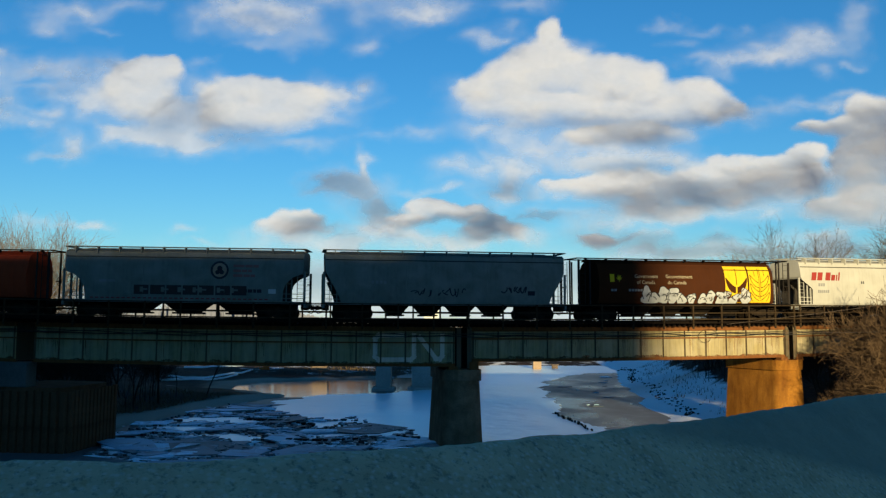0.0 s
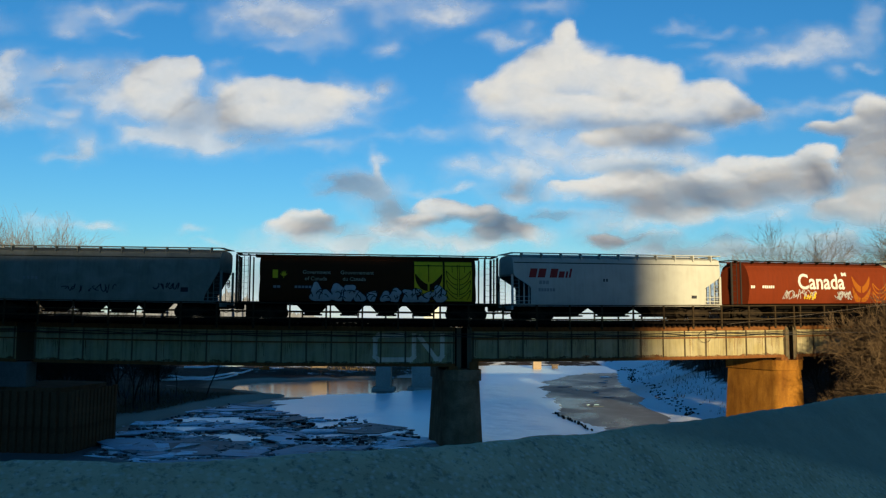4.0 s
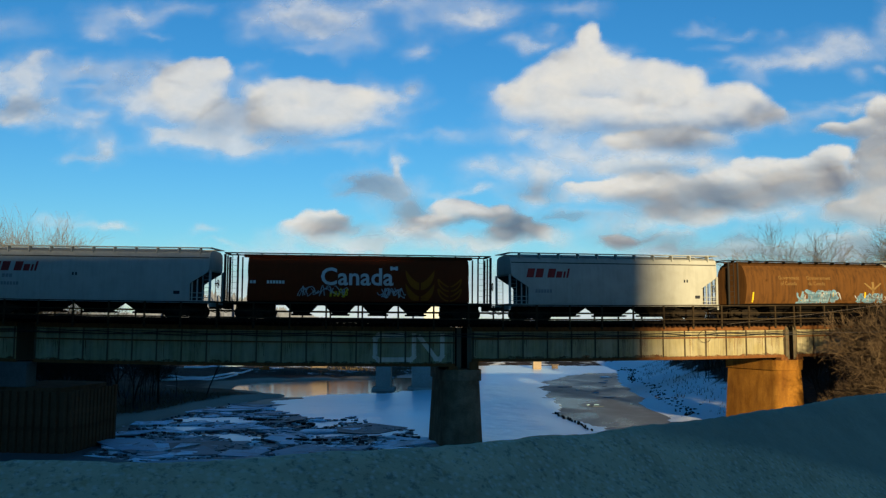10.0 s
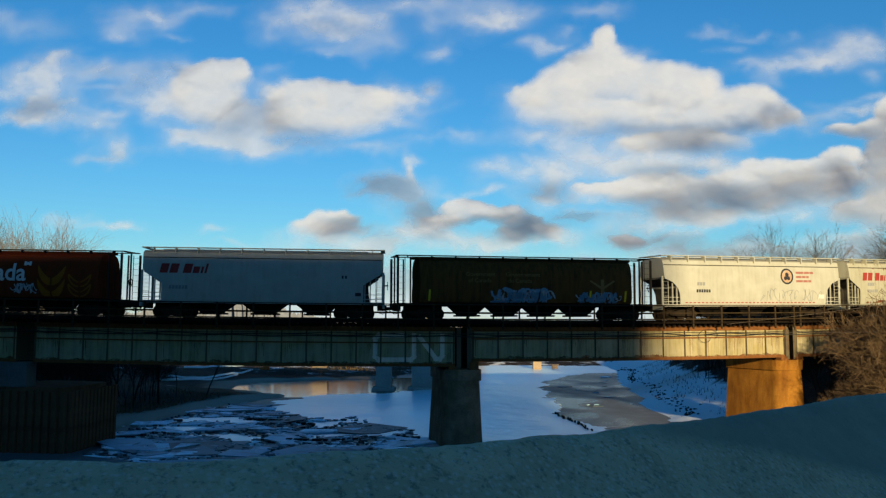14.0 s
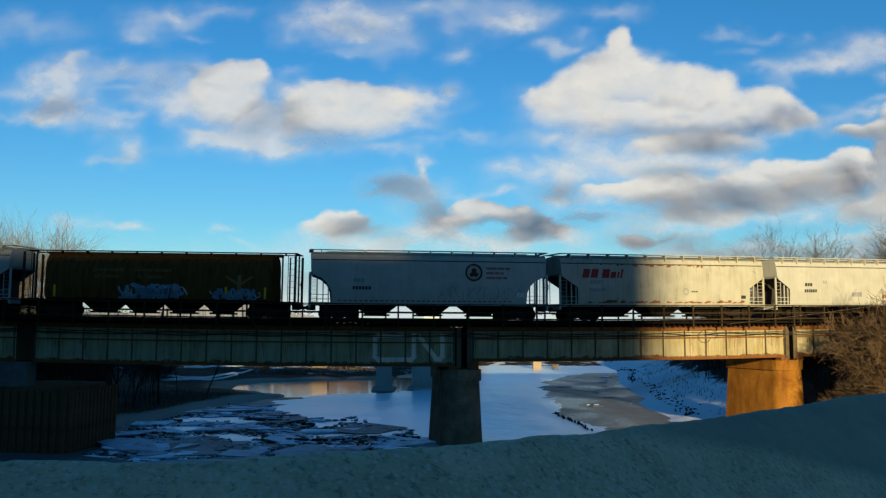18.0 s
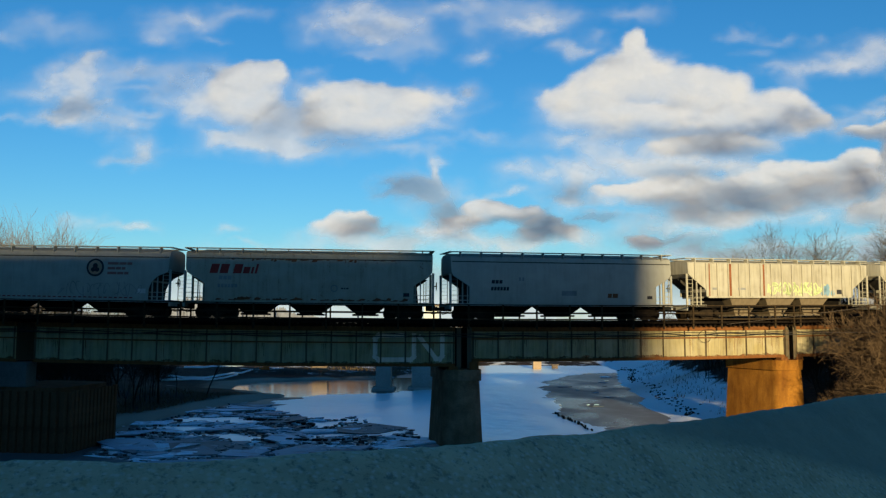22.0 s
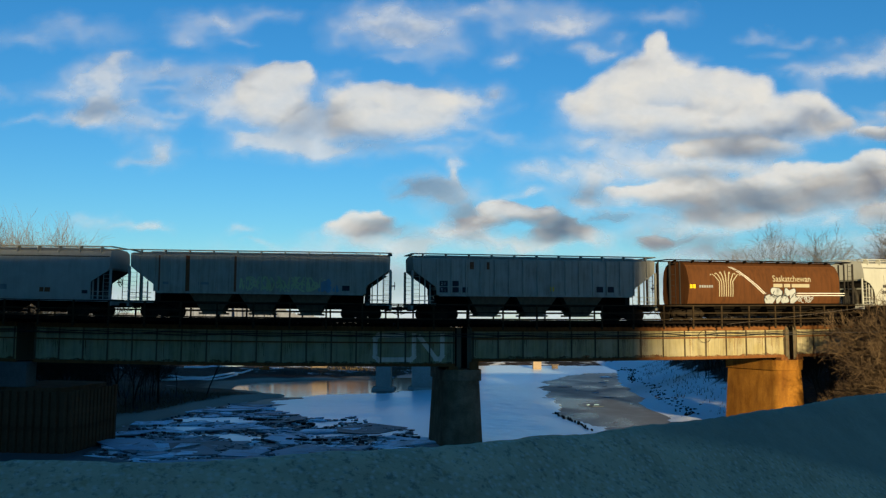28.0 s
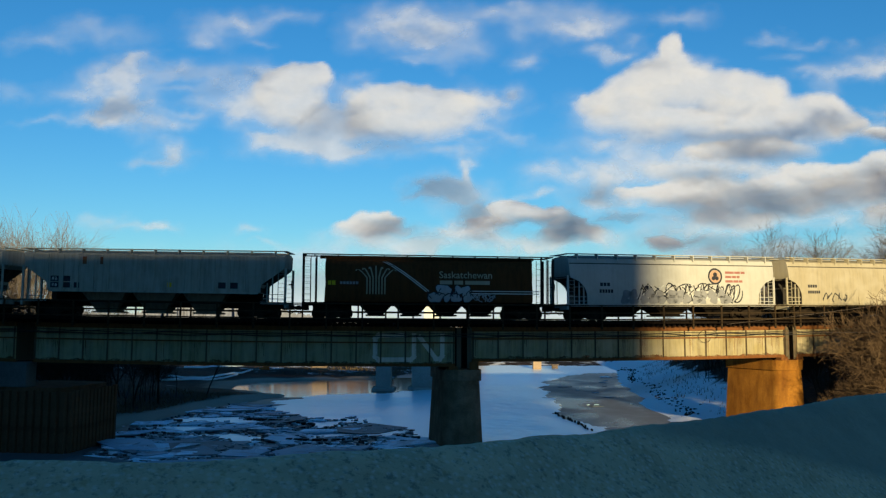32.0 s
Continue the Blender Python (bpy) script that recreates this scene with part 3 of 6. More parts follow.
parapet()
deck = part("road_deck", boxes((-60, 60, -14, 5.4, -1.0, 0), (-60, 60, -12, -11.2, -7, -1), (-60, 60, 0.6, 1.4, -7, -1), bevel=0.05), M_PALEPIER, None, "", Matrix.Translation((0, 0, EYE - 1.30)))
tagged(deck, "plain concrete road bridge deck under the parapet", "road deck", kind="structure")
# unseen block behind the lens, added to shade all but the bridge's far right
SHADE_X, BACK_Y = 16.0 + math.tan(az) * 215, -150.0
block_h = EYE + 6.4 + (64 - BACK_Y) * math.tan(el)
# its 120 m towers and right wing are added only to cut sky light
block = part("wall_behind", boxes((-330, SHADE_X, BACK_Y - 22, BACK_Y, 0, block_h), (22, SHADE_X - 0.2, BACK_Y - 21, BACK_Y - 1, block_h, 120), (-330, -46, BACK_Y - 21, BACK_Y - 1, block_h, 120), (SHADE_X + 82, 330, BACK_Y - 21, BACK_Y - 1, 0, 120), bevel=0.1), M_SHADECASTER)
tagged(block, "unseen plain concrete block added behind the road to cast shade", "building", kind="structure")


# ---- river, banks and ground ----
def interp(x, *pts):
    for (a, u), (b, v) in zip(pts, pts[1:]):
        if x <= b:
            return u + (v - u) * smooth(a, b, x)
    return pts[-1][1]


def shore_left(y):
    base = interp(y, (0, -36), (60, -34), (64, -31), (71, -25.5), (77, -25.2), (87, -24.2), (96, -22.3), (106, -19.6), (112, -17.4), (116, -21), (120, -26), (131, -27), (137, -24.5), (144, -16.5), (148, -7.5), (175, -4), (200, -2))
    return base + 0.7 * noise.noise(Vector((0, y * 0.13, 2.2)))


def shore_right(y):
    base = interp(y, (0, 24), (70, 19.5), (94, 20), (125, 24), (179, 30.5), (230, 36), (400, 60))
    return base + 0.8 * noise.noise(Vector((9, y * 0.15, 1.2)))


def ground_at(x, y):
    """Height and snow cover of the ground."""
    rough = noise.fractal(Vector((x * 0.12, y * 0.12, 0)), 1, 2, 5)
    l, r = shore_left(y) - x, x - shore_right(y)
    far = smooth(190, 205, y)
    d = max(l, r)
    if far > 0 and d < 6 * far:
        d = 6 * far
    if d <= 0:
        return max(-2.0, -0.25 + 0.3 * d), 0.3
    if r > 0:
        z = (2.2 + 3.0 * smooth(70, 96, y)) * smooth(0, 20, d) + 0.35 * smooth(0, 2, d) + 0.45 * rough * smooth(0, 5, d)
        snow = 0.50 - 0.46 * smooth(6.5, 11, d)
    else:
        low = smooth(70, 92, y)
        # the 6.0 rise: embankment added out of view at left to cut sky light
        z = (5.0 - 3.8 * low) * smooth(0, 16 + 10 * low, d) + 6.0 * smooth(12, 40, d) * (1 - smooth(85, 110, y)) + 0.3 * smooth(0, 1.5, d) + 0.3 * rough * smooth(0, 4, d)
        snow = 0.06 + 0.12 * smooth(120, 165, y)
    z = z * (1 - far) + far * (1.1 + 0.3 * rough)
    return z, snow * (1 - far) + 0.3 * far


def spread(a, b, step, out, k=14):
    mid = list(np.arange(a, b + 0.01, step))
    return [a - (out + a) * (i / k) ** 3 for i in range(k, 0, -1)] + mid + [b + (out - b) * (i / k) ** 3 for i in range(1, k + 1)]


def terrain():
    xs, ys = spread(-75, 75, 1.25, 4000), spread(20, 215, 1.25, 4000)
    verts, cover = [], []
    for y in ys:
        for x in xs:
            z, c = ground_at(x, y) if -90 < x < 110 and 10 < y < 240 else (1.1 + (4.0 if y < 150 and abs(x) > 60 else 0.0), 0.25)
            verts.append((x, y, z))
            cover.append(c)
    w = len(xs)
    faces = [(j * w + i, j * w + i + 1, j * w + w + i + 1, j * w + w + i) for j in range(len(ys) - 1) for i in range(w - 1)]
    me = raw(verts, faces, "ground", True)
    me.attributes.new("snow_cover", "FLOAT", "POINT").data.foreach_set("value", cover)
    sand = []
    for x, y, z in verts:
        d = shore_left(y) - x if 76 < y < 150 else -1
        sand.append(smooth(-0.6, 0.3, d) * (1 - smooth(2.6, 4.6, d)) if d > -0.6 else 0.0)
    me.attributes.new("beach", "FLOAT", "POINT").data.foreach_set("value", sand)
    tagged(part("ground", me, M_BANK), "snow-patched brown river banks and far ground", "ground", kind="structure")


terrain()
water = part("water", raw([(-140, 20, 0), (140, 20, 0), (140, 205, 0), (-140, 205, 0)], [(0, 1, 2, 3)]), M_WATER)
tagged(water, "still dark brown river water between the ice", "water", kind="structure")


def _pool(n, l, p):
    v = coords(n, l, (1, 0.5, 1))
    p.inputs["Base Color"].default_value = (0.035, 0.032, 0.028, 1)
    p.inputs["Roughness"].default_value = 0.12
    p.inputs["IOR"].default_value = 1.33
    bump_of(n, l, p, noise_of(n, l, v, 0.9, 4, 0.6), 0.05, 0.03)


pool = part("pool_water", raw([(x, y, 0.012) for x, y in ((-32, 110), (-3, 110), (-3, 150), (-32, 150))], [(0, 1, 2, 3)]), material("open_pool_water", _pool))
tagged(pool, "still open pool that mirrors golden woods", "water", kind="structure")


def ice_cover(x, y):
    """Above 0 where the closed, snowy ice lies."""
    right = interp(y, (60, 15.5), (79, 13.4), (88, 11.1), (100, 12.2), (125, 12.9), (140, 15), (155, 19), (164, 24), (172, 40)) - x
    left = x - interp(y, (60, 1.5), (67, -1.7), (76, -3.6), (82, -6), (86, -8), (90, -15), (96, -18), (104, -17.5), (109, -16), (113, -15), (118, -6), (122, -3.7), (135, 0.6), (150, 3), (175, 5))
    wob = 1.6 * noise.fractal(Vector((x * 0.22, y * 0.16, 4)), 1, 2, 4)
    left += wob * 1.2
    if y < 90:      # half-joined sheets among the broken plates
        left = max(left, min(2.4 * noise.fractal(Vector((x * 0.17, y * 0.21, 9)), 0.9, 2, 6) - 0.1 - 1.2 * smooth(74, 58, y), x - shore_left(y) - 0.6))
    return min(right + wob * 0.9, left)


def ice_sheet():
    xs, ys = np.arange(-40, 45, 0.35), np.concatenate([np.arange(50, 110, 0.4), np.arange(110, 204, 0.8)])
    bm = bmesh.new()
    made = {}
    def vert(i, j):
        if (i, j) not in made:
            x, y = float(xs[i]), float(ys[j])
            z = 0.16 + 0.10 * noise.fractal(Vector((x * 0.15, y * 0.15, 1)), 1, 2, 5) + 0.05 * noise.noise(Vector((x, y, 0)))
            made[i, j] = bm.verts.new((x, y, max(0.015, min(z, 0.018 + 0.03 * max(0.0, ice_cover(x, y))))))
        return made[i, j]
    for j in range(len(ys) - 1):
        for i in range(len(xs) - 1):
            if ice_cover(float(xs[i]) + 0.17, float(ys[j]) + 0.2) > 0:
                bm.faces.new((vert(i, j), vert(i + 1, j), vert(i + 1, j + 1), vert(i, j + 1)))
    rim = [e for e in bm.edges if e.is_boundary]
    for e in rim:
        e.smooth = False
    made_rim = bmesh.ops.extrude_edge_only(bm, edges=rim)["geom"]
    for v in made_rim:
        if isinstance(v, bmesh.types.BMVert):
            v.co.z = -0.06
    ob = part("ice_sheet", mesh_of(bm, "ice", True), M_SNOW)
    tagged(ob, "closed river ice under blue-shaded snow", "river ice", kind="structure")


ice_sheet()


def ice_crack(path, w):
    """A ragged dark crack in the snow of the ice, in short broken pieces."""
    bm = bmesh.new()
    r = random.Random(3)
    for (x0, y0), (x1, y1) in zip(path, path[1:]):
        k = 7
        for i in range(k):
            a, b = (i + r.uniform(0, 0.2)) / k, (i + r.uniform(0.55, 1.0)) / k
            p, q = (x0 + (x1 - x0) * a, y0 + (y1 - y0) * a), (x0 + (x1 - x0) * b, y0 + (y1 - y0) * b)
            g, o = w * r.uniform(0.5, 1.5), r.uniform(-0.15, 0.15)
            box(bm, min(p[0], q[0]) + o - 0.04, max(p[0], q[0]) + o + 0.04, min(p[1], q[1]) - g, max(p[1], q[1]) + g, -0.05, 0.205)
    ob = part("ice_crack", bm, M_DARKTWIG)
    tagged(ob, "dark broken ridge along a crack in the ice", "ice crack", "cracks in the river ice", "stuff")


ice_crack([(10.6, 91.5), (11.0, 86.5), (11.6, 81.5), (11.7, 76.5)], 0.035)
ice_crack([(-16.9, 84.2), (-13.5, 83.0), (-10.4, 79.5)], 0.25)
ice_crack([(-11.2, 69.8), (-8.0, 69.3), (-6.0, 70.2)], 0.22)
ice_crack([(-3.4, 72.2), (-1.5, 70.6)], 0.2)


def floe_mesh(rng):
    k = rng.randint(5, 9)
    ang = sorted(rng.uniform(0, 2 * math.pi) for _ in range(k))
    rad = [rng.uniform(0.55, 1.0) for _ in ang]
    bm = bmesh.new()
    top = [bm.verts.new((r * math.cos(a), r * math.sin(a) * 0.8, 0.11 + rng.uniform(-0.02, 0.02))) for a, r in zip(ang, rad)]
    low = [bm.verts.new((r * 0.93 * math.cos(a), r * 0.93 * math.sin(a) * 0.8, -0.10)) for a, r in zip(ang, rad)]
    bm.faces.new(top)
    bm.faces.new(low[::-1])
    for i in range(k):
        bm.faces.new((top[i], low[i], low[(i + 1) % k], top[(i + 1) % k]))
    return mesh_of(bm, "ice_floe")


rng = random.Random(11)
floes = [floe_mesh(rng) for _ in range(14)]
count = 0
while count < 180:
    y = 55 + 43 * rng.random() ** 1.2
    x = rng.uniform(max(shore_left(y) + 0.3, -22.6 if y < 72 else -99), 3.0)
    if ice_cover(x, y) > 0.3:
        continue
    size = rng.choice((0.4, 0.6, 0.9, 1.3, 1.9, 2.8, 4.2))
    m = Matrix.Translation((x, y, 0.02 + rng.uniform(0, 0.09))) @ pose(0, 0, 0, rng.gauss(0, 1.3), rng.gauss(0, 1.3), rng.uniform(0, 360)) @ Matrix.Diagonal((size, size, rng.uniform(0.4, 1.0), 1))
    ob = part("ice_floe", rng.choice(floes), M_FLOE, None, "", m)
    tagged(ob, "snow-dusted broken ice plate on dark water", "ice floe", "broken ice plates on the river")
    count += 1


rng = random.Random(19)
for i in range(15):
    y = 100 + 70 * rng.random() ** 1.4
    x = shore_right(y) - rng.choice((rng.uniform(0.6, 2.0), rng.uniform(1, 9)))
    if ice_cover(x, y) > -0.3:
        continue
    size = rng.choice((0.25, 0.4, 0.6, 0.9, 1.6))
    ob = part("ice_floe", rng.choice(floes), M_FLOE, None, "", Matrix.Translation((x, y, 0.02)) @ pose(0, 0, 0, 0, 0, rng.uniform(0, 360)) @ Matrix.Diagonal((size * 1.5, size, 0.35, 1)))
    tagged(ob, "small snowy ice plate on the thin grey ice", "ice floe", "broken ice plates on the river")


def brash_ice():
    """Countless small shards between the plates."""
    verts, faces = [], []
    r = random.Random(31)
    n = 0
    while n < 1900:
        y = 55 + 41 * r.random() ** 1.1
        x = r.uniform(max(shore_left(y) + 0.2, -22.6 if y < 72 else -99), 4.0)
        if ice_cover(x, y) > 0.4:
            continue
        a, s, z = r.uniform(0, 6.28), r.uniform(0.08, 0.38), r.uniform(0.04, 0.16)
        b = len(verts)
        ring = [(x + s * r.uniform(0.6, 1.2) * math.cos(a + q), y + s * r.uniform(0.6, 1.2) * math.sin(a + q)) for q in (0, 1.5, 3.0, 4.4)]
        verts += [(u, v, z + r.uniform(-0.03, 0.06)) for u, v in ring] + [(u, v, -0.05) for u, v in ring]
        faces += [(b, b + 1, b + 2, b + 3)] + [(b + i, b + 4 + i, b + 4 + (i + 1) % 4, b + (i + 1) % 4) for i in range(4)]
        n += 1
    tagged(part("brash_ice", raw(verts, faces, "brash"), M_BRASH), "small broken ice shards on dark water", "ice", kind="stuff")


brash_ice()


# ---- trees and bushes ----
def branch_mesh(rng, height, trunk_r, levels, spread_deg, forks, droop=0.0, trunk_part=0.3, lean=0.1):
    """Bare branches as tapered prisms: trunk and limbs, then twigs, as two vertex sets."""
    wood, twig = ([], []), ([], [])
    def seg(dst, a, b, r0, r1, k):
        vs, fs = dst
        d = (b - a).normalized()
        u = d.orthogonal().normalized()
        w = d.cross(u)
        base = len(vs)
        for c, r in ((a, r0), (b, r1)):
            vs += [c + (u * math.cos(2 * math.pi * i / k) + w * math.sin(2 * math.pi * i / k)) * r for i in range(k)]
        fs += [(base + i, base + (i + 1) % k, base + k + (i + 1) % k, base + k + i) for i in range(k)]
    def grow(p, d, length, r, level):
        steps = 3 if level < 3 else 2
        for i in range(steps):
            d = (d + Vector((rng.gauss(0, 0.13), rng.gauss(0, 0.13), rng.gauss(0.03 - droop, 0.08)))).normalized()
            q = p + d * length / steps
            r1 = r * (0.86 if level else 0.9)
            seg(wood if level < 3 else twig, p, q, r, r1, 6 if level < 2 else 3)
            p, r = q, r1
            if level < levels and (i or level):
                for _ in range(forks if level else forks + 1):
                    turn = radians(rng.uniform(0.5, 1.15) * spread_deg)
                    side = d.orthogonal().normalized()
                    side.rotate(Matrix.Rotation(rng.uniform(0, 2 * math.pi), 3, d))
                    nd = (d * math.cos(turn) + side * math.sin(turn)).normalized()
                    grow(p, nd, length * rng.uniform(0.55, 0.80), max(r * 0.58, 0.009), level + 1)
    grow(Vector((0, 0, -0.1)), Vector((rng.gauss(0, lean), rng.gauss(0, lean), 1)).normalized(), height * trunk_part, trunk_r, 0)
    return raw(*wood, "trunk"), raw(*twig, "crown")


def tree_at(x, y, z, rng, height, label, levels=5, forks=2, mat=None, twig=None, name="bare_tree", category="tree", spread_deg=34, trunk_r=0.16, trunk_part=0.3, group="bare trees by the river", lean=0.1):
    a, b = branch_mesh(rng, height, trunk_r, levels, spread_deg, forks, 0, trunk_part, lean)
    thing = empty(name, pose(x, y, z, 0, 0, rng.uniform(0, 360)), label, category, group)
    part("trunk", a, mat or M_BARK, thing)
    part("crown", b, twig or M_TWIG, thing, "bare twigs")
    return thing


rng = random.Random(21)
for x, y, h in ((-48.0, 96, 23.0), (-45.4, 99, 23.0), (-42.0, 97, 21.5), (-43.6, 101, 22.5), (-50.0, 95, 22.5)):
    tree_at(x, y, ground_at(x, y)[0], rng, h, "bare tree with sunlit pale tips beyond the bridge", 5, 2, None, None, "bare_tree", "tree", 27, 0.2)
for x, y, h in ((33.0, 95, 15.6), (34.8, 97, 17.6), (36.6, 95, 16.4), (44.0, 94, 14.8), (46.4, 95, 17.0), (49.0, 96, 18.0)):
    tree_at(x, y, ground_at(x, y)[0], rng, h, "bare leafless tree in low sun beyond the train")
for x, y, h in ((35.2, 69.5, 9.0), (36.2, 70, 13.0), (35.8, 68, 10.0), (37.6, 69, 14.5), (36.8, 67.5, 8.5), (37.8, 70.5, 12.5)):
    z = ground_at(x, y)[0]
    tree_at(x, y, z, rng, h, "tangled sunlit brown bush beside the bridge", 5, 2, M_BUSH, M_BUSH, "bush", "bush", 40, 0.07, 0.26, "bushes on the near bank", 0.25)
thickets = [branch_mesh(rng, 8.6, 0.06, 5, 42, 2, 0, 0.28, 0.22) for _ in range(3)]
for i, (x, y, k) in enumerate(((29.6, 67.2, 1.00), (30.2, 66.4, 1.16), (30.9, 67.6, 1.30), (31.6, 66.2, 1.36), (32.3, 67.8, 1.46), (33.0, 66.8, 1.50), (33.8, 68.0, 1.56), (28.8, 66.8, 0.74))):
    thing = empty("bush", pose(x, y, ground_at(x, y)[0] - 0.05, 0, 0, rng.uniform(0, 360)) @ Matrix.Scale(k, 4), "tangled sunlit brown bush beside the bridge", "bush", "bushes on the near bank")
    part("trunk", thickets[i % 3][0], M_BUSH, thing)
    part("crown", thickets[i % 3][1], M_BUSH, thing, "bare twigs")
shrub_kinds = []
for i in range(5):
    shrub_kinds.append(branch_mesh(rng, 7.5, 0.055, 4, 26, 1 + i % 2, 0, 0.40, 0.14))


def shrub(x, y, scale):
    a, b = rng.choice(shrub_kinds)
    thing = empty("shrub", pose(x, y, ground_at(x, y)[0] - 0.05, 0, 0, rng.uniform(0, 360)) @ Matrix.Scale(scale, 4), "dark bare shrub on the snowy bank", "shrub", "bare shrubs on the banks")
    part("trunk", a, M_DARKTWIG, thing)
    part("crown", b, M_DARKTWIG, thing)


for i in range(240):
    y = rng.uniform(76, 165)
    shrub(shore_right(y) + rng.uniform(11 - 3.5 * smooth(88, 112, y), 24), y, rng.uniform(0.6, 1.0))
for i in range(95):
    y = rng.uniform(70, 104)
    shrub(shore_left(y) - rng.uniform(4.5, 17), y, rng.uniform(0.6, 1.3))
for i in range(26):
    shrub(rng.uniform(29.5, 46), rng.uniform(74, 92), rng.uniform(0.6, 0.95))
for i in range(14):
    y = rng.uniform(108, 185)
    shrub(shore_right(y) + rng.uniform(9, 18), y, rng.uniform(0.6, 1.0))


def grass_tufts():
    verts, faces = [], []
    r = random.Random(5)
    for _ in range(5200):
        if r.random() < 0.5:
            y = r.uniform(72, 108)
            x = shore_left(y) - abs(r.gauss(0, 6)) - 3.4
        elif r.random() < 0.25:
            y = r.uniform(74, 170)
            x = shore_right(y) + 4 + abs(r.gauss(2, 5))
        else:
            y = r.uniform(146, 190)
            x = shore_left(y) - abs(r.gauss(0, 12))
        z = ground_at(x, y)[0]
        for k in range(3):
            a, h = r.uniform(0, 6.28), r.uniform(0.15, 0.5)
            b = len(verts)
            verts += [(x, y, z - 0.03), (x + 0.05 * math.cos(a), y + 0.05 * math.sin(a), z - 0.03), (x + 0.3 * h * math.cos(a + 1), y + 0.3 * h * math.sin(a + 1), z + h)]
            faces.append((b, b + 1, b + 2))
    tagged(part("dry_grass", raw(verts, faces, "grass"), M_DRYGRASS), "dry brown grass along the banks", "grass", kind="stuff")


grass_tufts()


def shore_stones():
    """Dark stones poking through the snow along the bank."""
    r = random.Random(12)
    bm = bmesh.new()
    for i in range(280):
        y = 86 + 90 * r.random() ** 1.3
        off = 2.6 + 0.5 * math.sin(y * 0.21) + r.gauss(0, 0.42) + (r.uniform(0, 4) if r.random() < 0.08 else 0)
        x = shore_right(y) + off
        s = r.uniform(0.04, 0.13)
        m = Matrix.Translation((x, y, ground_at(x, y)[0] + 0.03)) @ pose(0, 0, 0, 0, 0, r.uniform(0, 360)) @ Matrix.Diagonal((s * 1.5, s, s * 0.9, 1))
        bmesh.ops.create_icosphere(bm, subdivisions=1, radius=1, matrix=m)
    tagged(part("shore_stones", bm, M_DARKTWIG), "dark stones in the snow of the bank", "stones", kind="stuff")


shore_stones()


# ---- beyond the river ----
def far_bridge():
    thing = empty("far_road_bridge", Matrix.Translation((-5, 124, 0)), "distant pale concrete road bridge behind the girders", "bridge")
    part("deck", boxes((-60, 70, -3, 3, 4.6, 5.6), bevel=0.05), M_FARPIER, thing)
    for x, w, y in ((-2.45, 0.95, -0.5), (2.6, 1.5, 0.0)):
        bm = boxes((x - w, x + w, y - 1.6, y + 1.6, -0.6, 4.6), (x - w - 0.5, x + w + 0.5, y - 2.2, y + 2.2, -0.6, 0.35), bevel=0.08)
        part("pier", bm, M_FARPIER, thing)


far_bridge()
for x, y, w, h in ((17.4, 178, 0.75, 2.0), (20.9, 180, 0.5, 0.7), (-19.5, 155, 1.2, 2.4), (-36, 168, 3.0, 1.6), (-28, 182, 4.0, 1.8)):
    z = max(0.12, ground_at(x, y)[0])
    ob = part("far_shed", boxes((-w, w, -w, w, -0.3, h), (-w - 0.2, w + 0.2, -w - 0.2, w + 0.2, h, h + 0.15)), M_FAR, None, "", Matrix.Translation((x, y, z)))
    tagged(ob, "small sunlit ochre block far up the river", "shed", "far blocks")


def far_woods():
    """A ragged sunlit belt of woods and low hills at the horizon."""
    verts, faces = [], []
    r = random.Random(17)
    for i in range(2600):
        y = r.uniform(640, 760)
        u = r.uniform(-0.52, 0.60)
        rise = 2.5 + 20 * math.exp(-((u + 0.23) / 0.07) ** 2) + 16 * math.exp(-((u + 0.50) / 0.12) ** 2) + 26 * math.exp(-((u - 0.52) / 0.16) ** 2)
        h = rise * r.uniform(0.55, 1.0) + EYE
        x, w = u * y, r.uniform(1.2, 3.0)
        b = len(verts)
        top = [(x + w * r.uniform(-0.5, 0.5), y, h), (x + w * 0.7, y + 0.6, h * 0.8), (x - w * 0.7, y - 0.6, h * 0.8)]
        verts += [(x - w, y, 0.5), (x + w, y, 0.5), (x, y - w, 0.5), *top]
        faces += [(b, b + 2, b + 5), (b + 2, b + 1, b + 4), (b + 2, b + 4, b + 5), (b + 5, b + 4, b + 3), (b, b + 5, b + 3), (b + 1, b + 3, b + 4), (b, b + 3, b + 1)]
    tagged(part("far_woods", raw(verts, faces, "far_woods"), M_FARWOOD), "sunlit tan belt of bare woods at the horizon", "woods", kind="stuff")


far_woods()


def bank_woods():
    """A low belt of sunlit golden woods on the far bank."""
    verts, faces = [], []
    r = random.Random(27)
    for i in range(1700):
        x, y, h, w = r.uniform(-75, 8), r.uniform(192, 216), r.uniform(4.5, 8.2), r.uniform(0.25, 0.7)
        b = len(verts)
        verts += [(x - w, y, 0.8), (x + w, y, 0.8), (x, y - w, 0.8), (x + w * 0.8, y, h * 0.6), (x - w * 0.8, y, h * 0.55), (x + r.uniform(-w, w), y, h)]
        faces += [(b, b + 2, b + 4), (b + 2, b + 1, b + 3), (b + 2, b + 3, b + 4), (b + 4, b + 3, b + 5), (b, b + 4, b + 5), (b + 1, b + 5, b + 3)]
    tagged(part("bank_woods", raw(verts, faces, "bank_woods"), M_GOLDWOOD), "low sunlit golden woods on the far bank", "woods", kind="stuff")


bank_woods()
white = empty("far_building", Matrix.Translation((-7.0, 600, 1.0)), "small sunlit white building far beyond the bridge", "building", "far blocks")
part("wall", boxes((-4.6, 4.6, -4, 4, -0.3, 18.2), bevel=0.05), M_WHITE, white)
